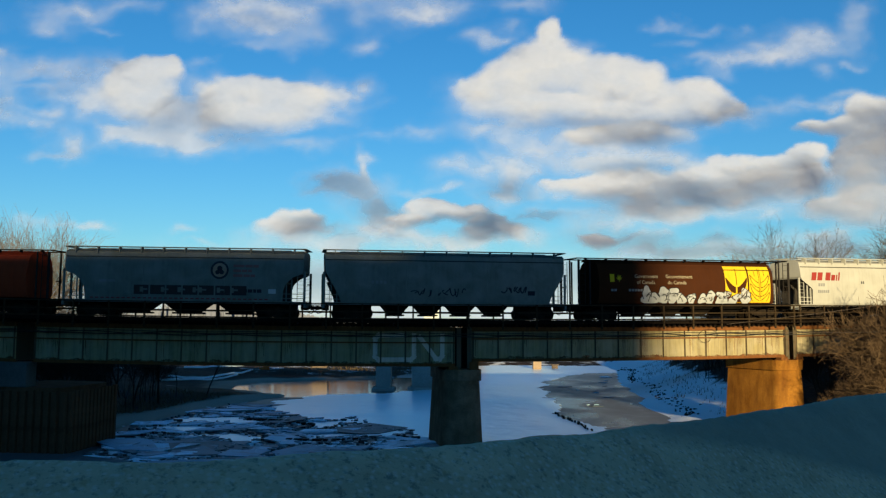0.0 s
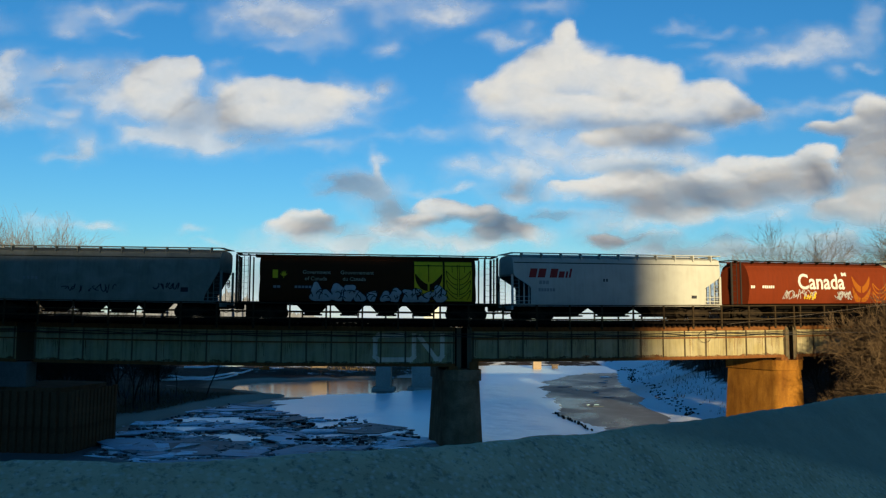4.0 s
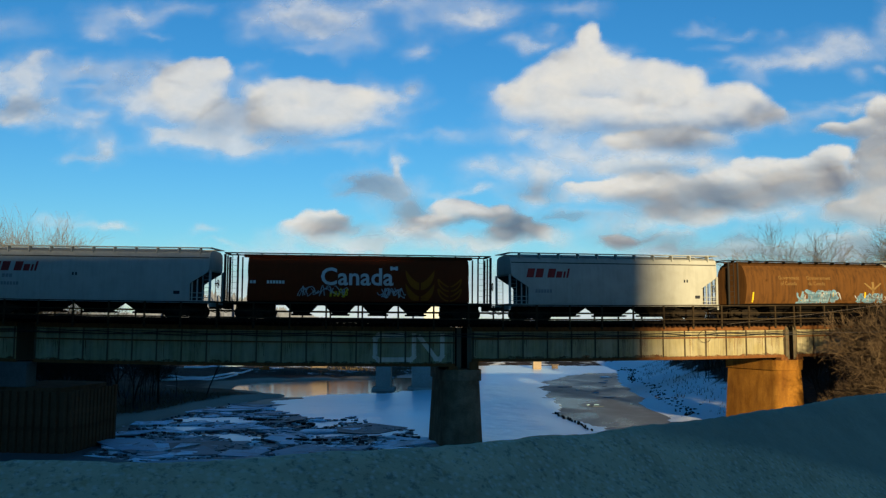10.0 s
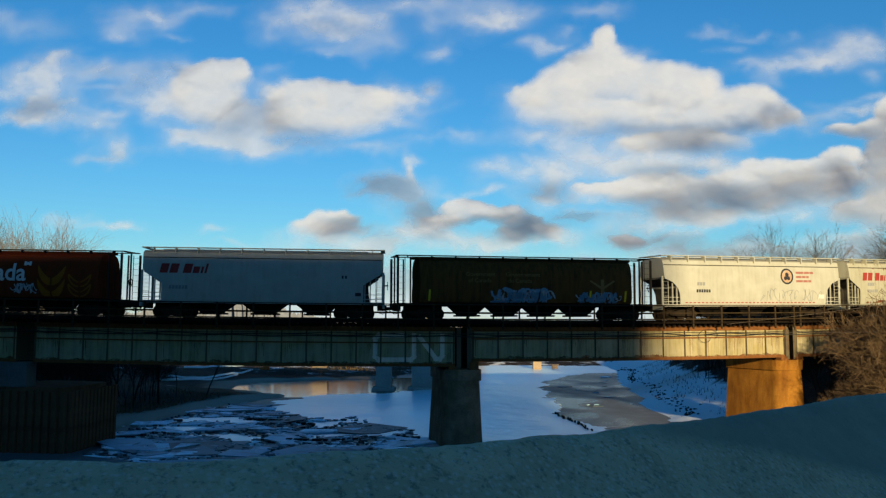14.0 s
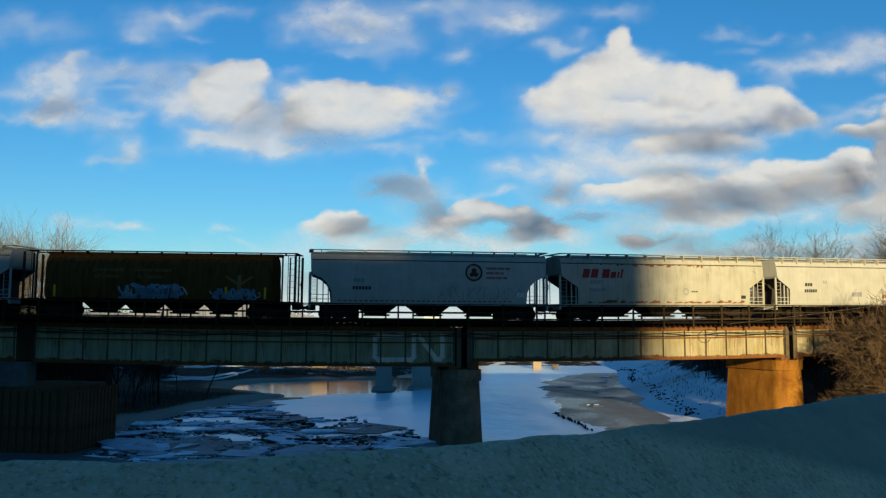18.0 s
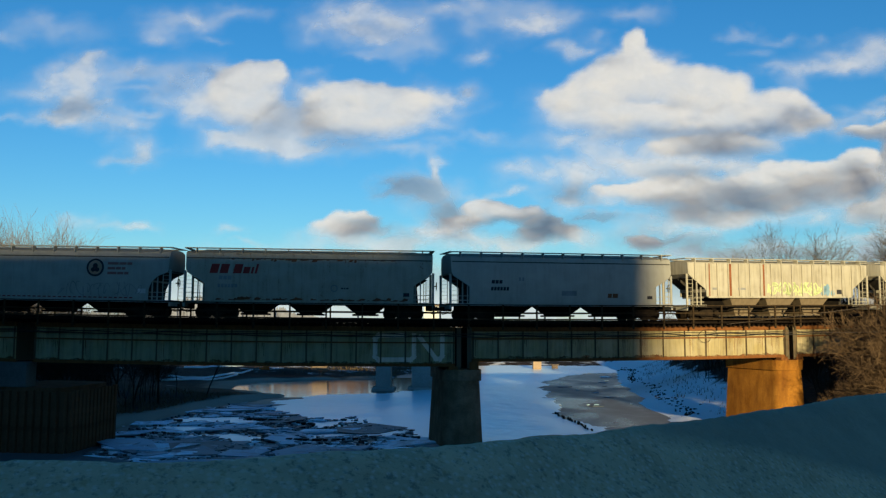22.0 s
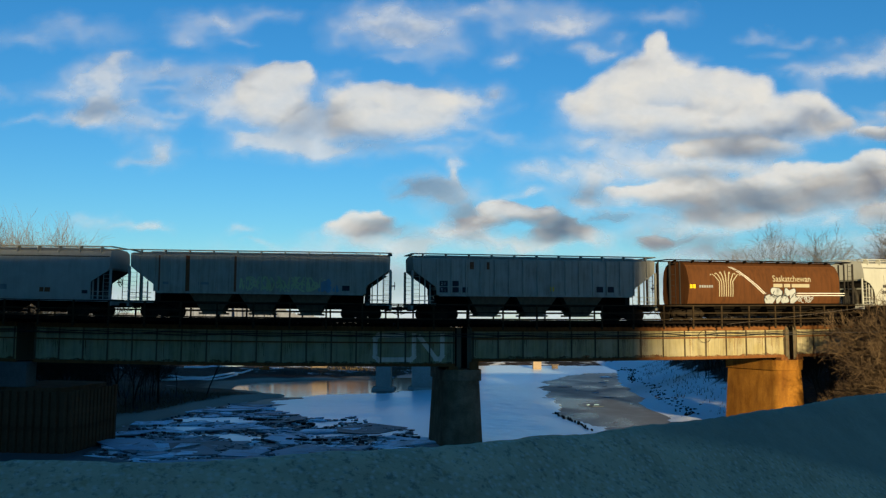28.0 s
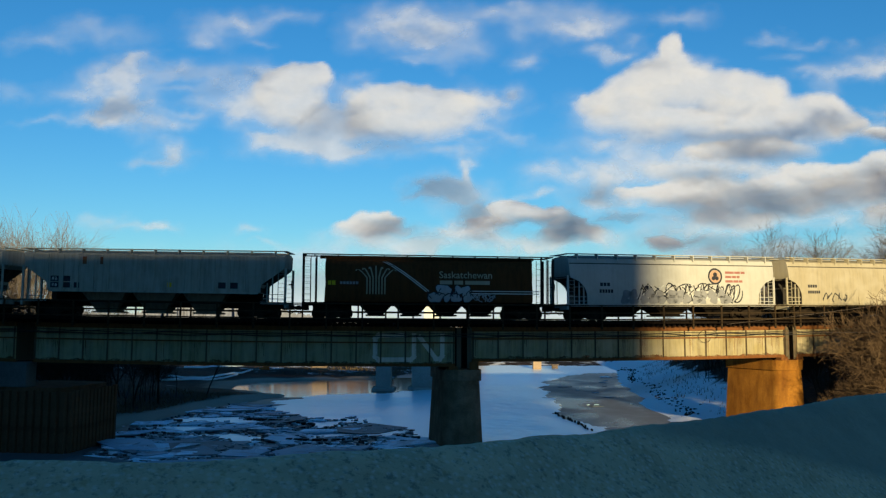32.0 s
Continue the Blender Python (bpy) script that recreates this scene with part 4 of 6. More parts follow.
part("roof", boxes((-5.0, 5.0, -4.4, 4.4, 18.2, 18.8), bevel=0.05), M_FAR, white)

def snow_ledge(x0, y0, x1, y1, sag, w):
    """A curved ledge of snow along the far bank."""
    bm = bmesh.new()
    rows = []
    for i in range(25):
        t = i / 24
        x, y = x0 + (x1 - x0) * t, y0 + (y1 - y0) * t - sag * math.sin(math.pi * t)
        z = ground_at(x, y)[0]
        rows.append([bm.verts.new(p) for p in ((x, y - w, z - 0.05), (x, y - w, z + 0.22), (x, y + w, z + 0.24), (x, y + w, z - 0.05))])
    for a, b in zip(rows, rows[1:]):
        for j in range(3):
            bm.faces.new((a[j], b[j], b[j + 1], a[j + 1]))
    tagged(part("snow_ledge", bm, M_SNOW), "thin curved ledge of snow along the bank", "snow bank", "snow ledges on the far bank")


for k in ((-37, 127, -30, 142, 3, 0.10), (-38, 134, -29, 148, 4, 0.09), (-39, 146, -31, 160, 3, 0.12), (-30, 168, -22, 174, 2, 0.18)):
    snow_ledge(*k)
tarp = part("orange_marker", boxes((-0.75, 0.75, -0.3, 0.3, 0, 0.35), (-0.2, 0.8, -0.3, 0.3, 0.35, 0.6), bevel=0.08), M_TARP, None, "", Matrix.Translation((-27.6, 150, ground_at(-27.6, 150)[0])))
tagged(tarp, "small orange-red tarp on the far bank", "tarp")

# ---- clouds: rigid shells far beyond the trees, drifting ----
def cloud(shape, drift, dense, thin, bases):
    """Lobes in thousandths of the depth: bearing, height, half-width, half-height. dense: heaped vapour; thin: wisps, with
    how closed each is; bases: undersides that fall back from the lens, with how steeply."""
    depth = 3000 - 80 * shape     # low clouds stand nearer than high ones, clear of their shade
    k = depth / 1000
    every = dense + thin
    x0, x1 = min(q[0] - q[2] * 1.9 for q in every), max(q[0] + q[2] * 1.9 for q in every)
    z0, z1 = min(q[1] - q[3] * 2.1 for q in every), max(q[1] + q[3] * 2.0 for q in every)
    if shape == 16:
        z0 = 3.0
    cx, cz = (x0 + x1) / 2, (z0 + z1) / 2
    step = max(1.7, math.sqrt((x1 - x0) * (z1 - z0) / 14000))
    nx, nz = int((x1 - x0) / step) + 2, int((z1 - z0) / step) + 2
    back = [0.0] * nx
    verts, cover = [], []
    for j in range(nz):
        z = z1 - j * step
        for i in range(nx):
            x = x0 + i * step
            p = Vector((x * 0.026, z * 0.034, shape * 3.7))
            wx, wz = 7 * noise.fractal(p, 0.9, 2, 5), 5 * noise.fractal(p + Vector((0, 0, 41)), 0.9, 2, 5)
            u0, v0 = x + wx, z + wz
            total, size, lift = 1e-9, 0.0, 0.0
            for b, h, w, t in dense:
                u, v = (u0 - b) / w, (v0 - h) / t
                q = u * u + v * v
                if q < 5:
                    g = math.exp(3.2 * (1 - q))
                    total += g
                    size += g * min(w, 1.4 * t)
                    lift += g * v
            lift /= total
            field = max(-3.0, math.log(total) / 3.2)
            rag = noise.fractal(Vector((x * 0.020, z * 0.034, shape * 3)), 0.8, 2, 6)
            soft = 0.46 + 0.85 * smooth(0.35, -0.5, lift)
            heap = smooth(-0.75 * soft, 0.95 * soft, field + 0.24 * rag + 0.08)
            veil = 0.0
            for b, h, w, t, a in thin:
                u, v = (x + 2.2 * wx - b) / w, (z + 2.0 * wz - h) / t
                q = u * u + v * v
                if q < 5:
                    veil += a * math.exp(-1.05 * q)
            veil = min(0.70, 0.70 * veil * max(0.0, 1.0 + 0.6 * rag))
            cover.append(1 - (1 - (0.84 if shape == 2 else 0.95) * heap) * (1 - veil))
            fall = 0.0
            slow = 9 * noise.noise(Vector((x * 0.012, z * 0.02, shape * 2.3)))
            for b, h, w, t, a in bases:
                u, v = (x + slow - b) / w, (z + slow * 0.6 - h) / t
                q = u * u + v * v
                if q < 5:
                    fall += a * math.exp(-1.1 * q)
            back[i] = back[i] * (1 - step / 110) + 2.1 * math.tanh(0.48 * fall) * step
            lump = noise.fractal(Vector((x * 0.04, z * 0.055, shape * 5)), 0.9, 2, 5)
            f = max(0.0, field + 0.3)
            puff = 0.22 * (size / total) * f * f / (f + 0.5) if dense else 0.0
            deep = (back[i] - puff - 0.8 * lump) * k
            along = (depth + deep) / 1000
            verts.append((x * along - cx * k, deep, z * along - cz * k))
    faces = [(j * nx + i + 1, j * nx + i, j * nx + nx + i, j * nx + nx + i + 1) for j in range(nz - 1) for i in range(nx - 1)]
    keep = [f for f in faces if max(cover[v] for v in f) > 0.012]
    me = raw(verts, keep, "cloud", True)
    me.attributes.new("cover", "FLOAT", "POINT").data.foreach_set("value", cover)
    m = Matrix.Translation((cx * k, depth, EYE + cz * k))
    ob = part("cloud", me, M_HAZE if shape == 16 else M_CLOUD, None, "", m)
    label = "heaped creamy sunlit cloud with a grey base" if dense else "thin torn white cloud wisps in blue sky"
    tagged(ob, label, "cloud", "clouds in the blue sky")
    DRIFTS.append((ob, m, Matrix.Translation((drift[0] * k, 0, -drift[1] * k)) @ m))


DRIFTS = []
cloud(1, (129, 16), [(47, 248, 33, 12), (73, 254, 45, 25), (114, 301, 16, 23), (109, 269, 47, 30), (175, 256, 43, 27), (202, 248, 33, 27), (264, 238, 33, 23), (293, 226, 27, 12), (103, 230, 67, 17), (175, 225, 72, 19), (234, 227, 36, 19), (204, 201, 55, 13), (157, 197, 35, 10)],
      [(56, 301, 22, 7, 0.6), (77, 315, 12, 5, 0.3), (27, 232, 24, 13, 0.4), (140, 297, 15, 7, 0.3), (333, 225, 29, 7, 0.45), (303, 215, 30, 8, 0.5), (261, 199, 11, 8, 0.6), (73, 204, 66, 11, 0.75), (162, 181, 59, 12, 0.75), (228, 182, 36, 10, 0.6), (103, 188, 36, 10, 0.45), (32, 246, 24, 11, 0.5)],
      [(109, 209, 66, 8, 0.8), (198, 195, 65, 15, 1.5), (309, 220, 30, 11, 0.4)])
cloud(2, (158, 7), [(-316, 262, 33, 19), (-293, 265, 14, 16), (-338, 248, 27, 19), (-323, 232, 33, 17), (-302, 242, 22, 18), (-213, 243, 37, 18), (-165, 236, 50, 18), (-189, 218, 55, 18), (-236, 226, 23, 23)],
      [(-260, 227, 36, 24, 1.1), (-275, 206, 36, 20, 1.1), (-249, 246, 24, 11, 0.5), (-126, 245, 30, 12, 0.9), (-102, 243, 20, 10, 0.6), (-378, 263, 45, 17, 0.65), (-392, 241, 39, 10, 0.45), (-367, 229, 27, 14, 0.8), (-364, 205, 14, 5, 0.5), (-342, 196, 33, 9, 0.85), (-267, 188, 24, 10, 0.9), (-304, 202, 38, 17, 0.8), (-141, 219, 42, 11, 0.7), (-87, 228, 24, 5, 0.28), (-146, 187, 36, 7, 0.45), (-218, 191, 33, 11, 0.6), (-351, 270, 24, 8, 0.4)],
      [(-269, 218, 30, 27, 1.1), (-218, 191, 39, 11, 1.3), (-313, 203, 36, 11, 0.6)])
cloud(3, (106, 7), [],
      [(-393, 183, 21, 12, 0.65), (-411, 171, 21, 6, 0.5), (-408, 212, 23, 12, 0.38), (-386, 188, 13, 8, 0.4), (-425, 269, 18, 6, 0.3)],
      [(-398, 173, 36, 12, 0.6)])
cloud(4, (151, 2), [],
      [(-501, 251, 38, 12, 1.0), (-485, 269, 22, 17, 1.0), (-487, 229, 26, 14, 1.0), (-518, 214, 29, 7, 0.7), (-478, 285, 20, 6, 0.5), (-430, 269, 28, 7, 0.55), (-423, 249, 24, 5, 0.3), (-479, 219, 30, 12, 0.5), (-568, 211, 27, 4, 0.35), (-440, 209, 20, 6, 0.6), (-425, 221, 20, 5, 0.5), (-608, 245, 24, 8, 0.25), (-530, 240, 36, 10, 0.4)],
      [(-491, 225, 33, 13, 1.5), (-424, 264, 30, 12, 0.7)])
cloud(5, (169, 15), [],
      [(-241, 329, 29, 16, 0.7), (-199, 333, 36, 17, 0.65), (-159, 320, 30, 17, 0.5), (-115, 341, 29, 12, 0.55), (-150, 300, 24, 12, 0.3), (-204, 312, 36, 12, 0.35), (-48, 337, 34, 20, 0.5), (1, 334, 23, 12, 0.6), (-24, 325, 24, 8, 0.4), (-78, 293, 15, 8, 0.6), (-90, 331, 18, 14, 0.35), (72, 337, 18, 8, 0.4), (99, 338, 24, 8, 0.35), (-195, 293, 25, 5, 0.3), (-257, 275, 14, 6, 0.25)],
      [(-198, 315, 48, 15, 0.7)])
cloud(6, (168, 12), [],
      [(-406, 325, 29, 14, 0.45), (-374, 328, 23, 8, 0.35), (-426, 313, 18, 7, 0.35), (-363, 307, 18, 4, 0.22), (-337, 338, 24, 8, 0.3), (-541, 319, 48, 12, 0.3), (-594, 306, 36, 8, 0.3)],
      [])
cloud(7, (112, 14), [],
      [(236, 319, 17, 5, 0.3), (254, 297, 18, 5, 0.28), (275, 312, 18, 5, 0.3), (335, 289, 23, 10, 0.55), (307, 279, 36, 8, 0.45), (292, 267, 18, 6, 0.3), (377, 301, 29, 13, 0.5), (407, 298, 29, 12, 0.45), (435, 324, 14, 23, 0.45), (403, 267, 10, 9, 0.35), (433, 275, 12, 5, 0.3), (375, 231, 36, 5, 0.3), (268, 277, 23, 4, 0.28), (358, 287, 24, 8, 0.4), (317, 308, 12, 5, 0.3)],
      [])
cloud(8, (78, 8), [(130, 144, 28, 7), (169, 140, 37, 13), (219, 135, 43, 21), (202, 150, 36, 15), (298, 166, 26, 12), (272, 147, 36, 19), (350, 169, 33, 10), (382, 178, 24, 11), (338, 149, 43, 17), (290, 135, 47, 15), (374, 154, 36, 20), (231, 118, 46, 11)],
      [(160, 168, 53, 18, 0.85), (241, 169, 36, 8, 0.8), (202, 170, 30, 13, 0.5), (373, 135, 24, 8, 0.5), (119, 133, 24, 8, 0.5), (183, 111, 35, 11, 0.8), (260, 113, 47, 9, 0.6), (349, 121, 47, 9, 0.6)],
      [(184, 123, 44, 15, 2.0), (225, 127, 53, 20, 1.5), (196, 159, 42, 11, 1.6), (344, 149, 50, 14, 2.0), (308, 133, 56, 13, 2.2), (258, 137, 36, 15, 1.4), (380, 164, 30, 18, 1.6)])
cloud(9, (69, 7), [(395, 208, 23, 7), (425, 209, 24, 11), (452, 224, 24, 19), (466, 188, 46, 48), (435, 165, 31, 29), (447, 129, 47, 25), (404, 121, 28, 12), (502, 195, 42, 54), (530, 147, 53, 42)],
      [(407, 231, 25, 5, 0.5), (437, 243, 24, 5, 0.5), (393, 137, 24, 12, 0.6)],
      [(465, 165, 178, 37, 5.5), (463, 105, 177, 35, 4.5), (472, 210, 42, 24, 2.5)])
cloud(10, (85, 2), [(-13, 118, 28, 11), (17, 116, 34, 9), (46, 107, 22, 7), (-31, 107, 27, 7), (52, 96, 33, 11)],
      [(-42, 96, 24, 6, 0.65), (28, 85, 30, 8, 0.65), (-7, 86, 35, 7, 0.45), (99, 108, 30, 4, 0.7), (76, 93, 27, 9, 0.9), (118, 114, 26, 5, 0.8), (-31, 90, 35, 7, 0.6), (-66, 99, 30, 7, 0.5)],
      [(43, 100, 47, 14, 2.6), (102, 108, 41, 7, 3.2), (-13, 102, 35, 6, 1.6)])
cloud(11, (83, 2), [(-149, 109, 27, 10), (-157, 100, 37, 10)],
      [(-119, 101, 22, 5, 0.6), (-101, 86, 37, 8, 0.95), (-125, 78, 33, 6, 0.85), (-172, 84, 30, 8, 0.9), (-72, 96, 24, 5, 0.5), (-148, 89, 30, 8, 0.5)],
      [(-131, 98, 39, 13, 2.4)])
cloud(12, (108, 5), [],
      [(-118, 147, 20, 11, 1.1), (-101, 141, 27, 11, 1.1), (-86, 162, 8, 18, 0.9), (-77, 176, 10, 5, 0.45), (-71, 119, 26, 13, 1.1), (-136, 134, 18, 3, 0.35), (-59, 102, 24, 6, 0.4)],
      [(-118, 142, 36, 15, 3.4), (-71, 114, 33, 15, 3.2)])
cloud(13, (97, 6), [],
      [(50, 168, 38, 11, 0.8), (85, 161, 18, 9, 0.7), (14, 162, 27, 11, 0.5), (65, 143, 24, 18, 0.8), (17, 141, 12, 5, 0.55), (-21, 141, 30, 5, 0.28), (67, 129, 18, 5, 0.55), (-25, 203, 15, 5, 0.35), (-69, 198, 36, 5, 0.2)],
      [(66, 140, 24, 12, 2.2)])
cloud(14, (71, 2), [(161, 87, 18, 8)],
      [(191, 87, 24, 4, 0.6), (220, 91, 30, 6, 0.55), (261, 82, 28, 8, 0.85), (291, 76, 24, 5, 0.65), (238, 73, 35, 6, 0.75), (409, 80, 32, 12, 1.1), (161, 91, 27, 12, 0.5), (214, 76, 41, 9, 0.8), (338, 74, 47, 8, 0.6), (303, 85, 35, 6, 0.5), (374, 89, 35, 6, 0.45)],
      [(161, 85, 35, 15, 3.6), (223, 82, 41, 11, 3.0), (273, 89, 35, 5, 2.4), (409, 77, 35, 14, 3.6), (232, 73, 59, 9, 2.0), (338, 74, 53, 8, 2.0)])
cloud(15, (68, 0), [],
      [(-423, 104, 20, 6, 0.55), (-394, 96, 28, 5, 0.55), (-366, 95, 14, 4, 0.55), (-270, 96, 12, 4, 0.5), (-246, 82, 18, 3, 0.35)],
      [(-405, 92, 53, 5, 0.8)])
# horizon haze added as a sheet, tinted blue against the warm sun
cloud(16, (66, 0), [],
      [(-591, 23, 153, 33, 1.1), (-320, 23, 153, 32, 1.1), (-121, 28, 118, 33, 1.15), (56, 25, 141, 33, 1.1), (232, 29, 141, 32, 1.1), (444, 28, 153, 34, 1.1), (-210, 64, 71, 8, 0.4), (115, 62, 82, 8, 0.45)],
      [(-474, 40, 176, 24, 1.5), (-121, 42, 176, 24, 1.5), (232, 43, 177, 24, 1.5), (468, 45, 177, 24, 1.5)])


# ---- the train ----
SECTIONS = {
    "smooth": [(1.25, 1.16), (1.50, 1.20), (1.53, 1.55), (1.555, 2.1), (1.56, 2.8), (1.53, 3.5), (1.46, 4.0), (1.40, 4.22), (1.36, 4.36), (0.9, 4.52), (0.0, 4.56)],
    "ribbed": [(1.30, 1.74), (1.48, 1.76), (1.48, 2.6), (1.48, 3.4), (1.48, 4.16), (1.40, 4.25), (0.8, 4.36), (0.0, 4.40)],
    "round": [(1.10, 1.20), (1.40, 1.24), (1.50, 1.5), (1.575, 2.0), (1.59, 2.6), (1.53, 3.2), (1.38, 3.7), (1.14, 4.05), (0.75, 4.26), (0.0, 4.34)],
}
CUTS = {  # how far the ends are drawn in, by height
    "smooth": [(1.0, 1.40), (2.35, 1.40), (3.12, 0.16), (5.0, 0.12)],
    "curved": [(1.0, 1.55), (1.9, 1.50), (2.4, 1.30), (2.8, 0.85), (3.05, 0.20), (5.0, 0.12)],
    "plain": [(1.0, 1.25), (1.5, 1.15), (3.2, 0.20), (5.0, 0.12)],
    "ribbed": [(1.0, 1.85), (2.25, 1.75), (3.35, 0.18), (5.0, 0.12)],
    "round": [(1.0, 1.50), (2.6, 1.62), (5.0, 1.45)],
}
HEIGHT = {"smooth": 4.72, "ribbed": 4.55, "round": 4.44}


def linear(x, pts):
    for (a, u), (b, v) in zip(pts, pts[1:]):
        if x <= b:
            return u + (v - u) * (x - a) / (b - a)
    return pts[-1][1]


def side_at(kind, z):
    sec = SECTIONS[kind]
    for (y0, z0), (y1, z1) in zip(sec, sec[1:]):
        if z0 <= z <= z1:
            return y0 + (y1 - y0) * (z - z0) / max(1e-6, z1 - z0)
    return sec[1][0]


CACHE = {}


def cached(key, make):
    if key not in CACHE:
        me = make()
        CACHE[key] = mesh_of(me, key[0]) if isinstance(me, bmesh.types.BMesh) else me
    return CACHE[key]


def body_mesh(kind, cut, length):
    sec = []
    raw_sec = SECTIONS[kind]
    for (y0, z0), (y1, z1) in zip(raw_sec, raw_sec[1:]):
        k = 3 if z1 - z0 > 0.3 else 1
        sec += [(y0 + (y1 - y0) * i / k, z0 + (z1 - z0) * i / k) for i in range(k)]
    half = sec + [raw_sec[-1]]
    ring = [(-y, z) for y, z in half] + [(y, z) for y, z in half[-2::-1]]
    stations = 12
    verts, faces, q = [], [], len(ring)
    for i in range(stations + 1):
        for y, z in ring:
            inset = linear(z, CUTS[cut])
            if kind == "round":
                inset += 0.16 * (1 - (y / 1.6) ** 2)
            verts.append(((-1 + 2 * i / stations) * (length / 2 - inset), y, z))
    for i in range(stations):
        faces += [(i * q + j, i * q + (j + 1) % q, i * q + q + (j + 1) % q, i * q + q + j) for j in range(q)]
    for base, flip in ((0, True), (stations * q, False)):
        for j in range(q // 2):
            f = (base + j, base + q - 1 - j, base + q - 2 - j, base + j + 1)
            if len(set(f)) == 4:
                faces.append(f if flip else f[::-1])
    me = raw(verts, faces, "body")
    bm = bmesh.new()
    bm.from_mesh(me)
    bmesh.ops.remove_doubles(bm, verts=bm.verts[:], dist=0.001)
    bmesh.ops.recalc_face_normals(bm, faces=bm.faces[:])
    for f in bm.faces:
        f.smooth = True
    for e in bm.edges:
        e.smooth = not (e.is_manifold and e.calc_face_angle() > 0.45)
    bm.to_mesh(me)
    bm.free()
    return me


def wheelset_mesh():
    bm = bmesh.new()
    rod(bm, (0, -0.95, 0), (0, 0.95, 0), 0.08, 8)
    for y in (-0.75, 0.75):
        d = 1 if y > 0 else -1
        rod(bm, (0, y - 0.07 * d, 0), (0, y + 0.055 * d, 0), 0.44, 20)
        rod(bm, (0, y - 0.095 * d, 0), (0, y - 0.07 * d, 0), 0.475, 20)
        for k in range(5):
            a = 2 * math.pi * k / 5
            rod(bm, (0.26 * math.cos(a), y + 0.055 * d, 0.26 * math.sin(a)), (0.26 * math.cos(a), y + 0.075 * d, 0.26 * math.sin(a)), 0.07, 6)
    return bm


def side_frame_mesh():
    bm = bmesh.new()
    for y in (-1.06, 1.06):
        out = [(-1.15, 0.42), (-1.15, 0.62), (-0.75, 0.68), (-0.35, 0.80), (0.35, 0.80), (0.75, 0.68), (1.15, 0.62), (1.15, 0.42), (0.75, 0.40), (0.38, 0.18), (-0.38, 0.18), (-0.75, 0.40)]
        prism(bm, out, y - 0.07, y + 0.07)
        for x in (-0.89, 0.89):
            rod(bm, (x, y - 0.10, 0.50), (x, y + 0.10, 0.50), 0.14, 10)
        for x in (-0.18, 0, 0.18):
            rod(bm, (x, y, 0.28), (x, y, 0.62), 0.085, 8)
    box(bm, -0.22, 0.22, -1.1, 1.1, 0.56, 0.86)
    # solid block added to shut out the sky between the wheels
    box(bm, -1.30, 1.30, -0.32, 0.32, 0.22, 0.99)
    return bm


def coupler_mesh():
    bm = boxes((0, 0.55, -0.10, 0.10, 0.72, 0.94), (0.48, 0.74, -0.16, 0.13, 0.68, 0.98), (-0.5, 0.0, -0.2, 0.2, 0.66, 1.0), bevel=0.02)
    rod(bm, (0.3, -0.35, 0.72), (0.66, -0.18, 0.45), 0.025, 5)
    rod(bm, (0.66, -0.18, 0.45), (0.92, -0.1, 0.52), 0.025, 5)
    return bm


def ladder_mesh(height, width, rungs):
    bm = bmesh.new()
    for x in (0, width):
        box(bm, x - 0.02, x + 0.02, -0.02, 0.02, 0, height)
    for i in range(rungs):
        z = height * (i + 0.5) / rungs
        rod(bm, (0, -0.03, z), (width, -0.03, z), 0.014, 4)
    return bm


def chute_mesh(w, top, bottom, narrow, half):
    """A hopper pocket with a gate box under it."""
    bm = bmesh.new()
    rings = [[bm.verts.new((x, y, z)) for x, y in ((-a, -b), (a, -b), (a, b), (-a, b))] for z, a, b in ((top, w, half), (bottom + 0.14, narrow, half * 0.62), (bottom + 0.12, narrow, half * 0.62))]
    for a, b in zip(rings, rings[1:]):
        for i in range(4):
            bm.faces.new((a[i], b[i], b[(i + 1) % 4], a[(i + 1) % 4]))
    bm.faces.new(rings[0])
    bm.faces.new(rings[-1][::-1])
    box(bm, -narrow * 1.25, narrow * 1.25, -half * 0.8, half * 0.8, bottom, bottom + 0.12)
    rod(bm, (narrow * 1.25, -half * 0.9, bottom + 0.06), (narrow * 1.25, half * 0.9, bottom + 0.06), 0.035, 6)
    return bm


def brake_wheel_mesh():
    bm = bmesh.new()
    k = 14
    pts = [Vector((0, 0.27 * math.cos(2 * math.pi * i / k), 0.27 * math.sin(2 * math.pi * i / k))) for i in range(k)]
    for i in range(k):
        rod(bm, pts[i], pts[(i + 1) % k], 0.022, 5)
    for i in range(0, k, 3):
        rod(bm, (0.03, 0, 0), pts[i], 0.016, 4)
    rod(bm, (-0.22, 0, 0), (0.05, 0, 0), 0.04, 6)
    return bm


def on_side(kind, me, lift=0.006):
    """Lay a flat mesh in x and z onto the near side of a body."""
    for v in me.vertices:
        v.co.y = -side_at(kind, v.co.z) - lift
    return me


def patch(bm, x0, x1, z0, z1, slant=0.0, k=3):
    """An upright painted bar in x and z, cut so that it can follow a curved side."""
    rows = [[bm.verts.new((x + slant * (z0 + (z1 - z0) * j / k - z0), 0, z0 + (z1 - z0) * j / k)) for x in (x0, x1)] for j in range(k + 1)]
    for a, b in zip(rows, rows[1:]):
        bm.faces.new((a[0], a[1], b[1], b[0]))


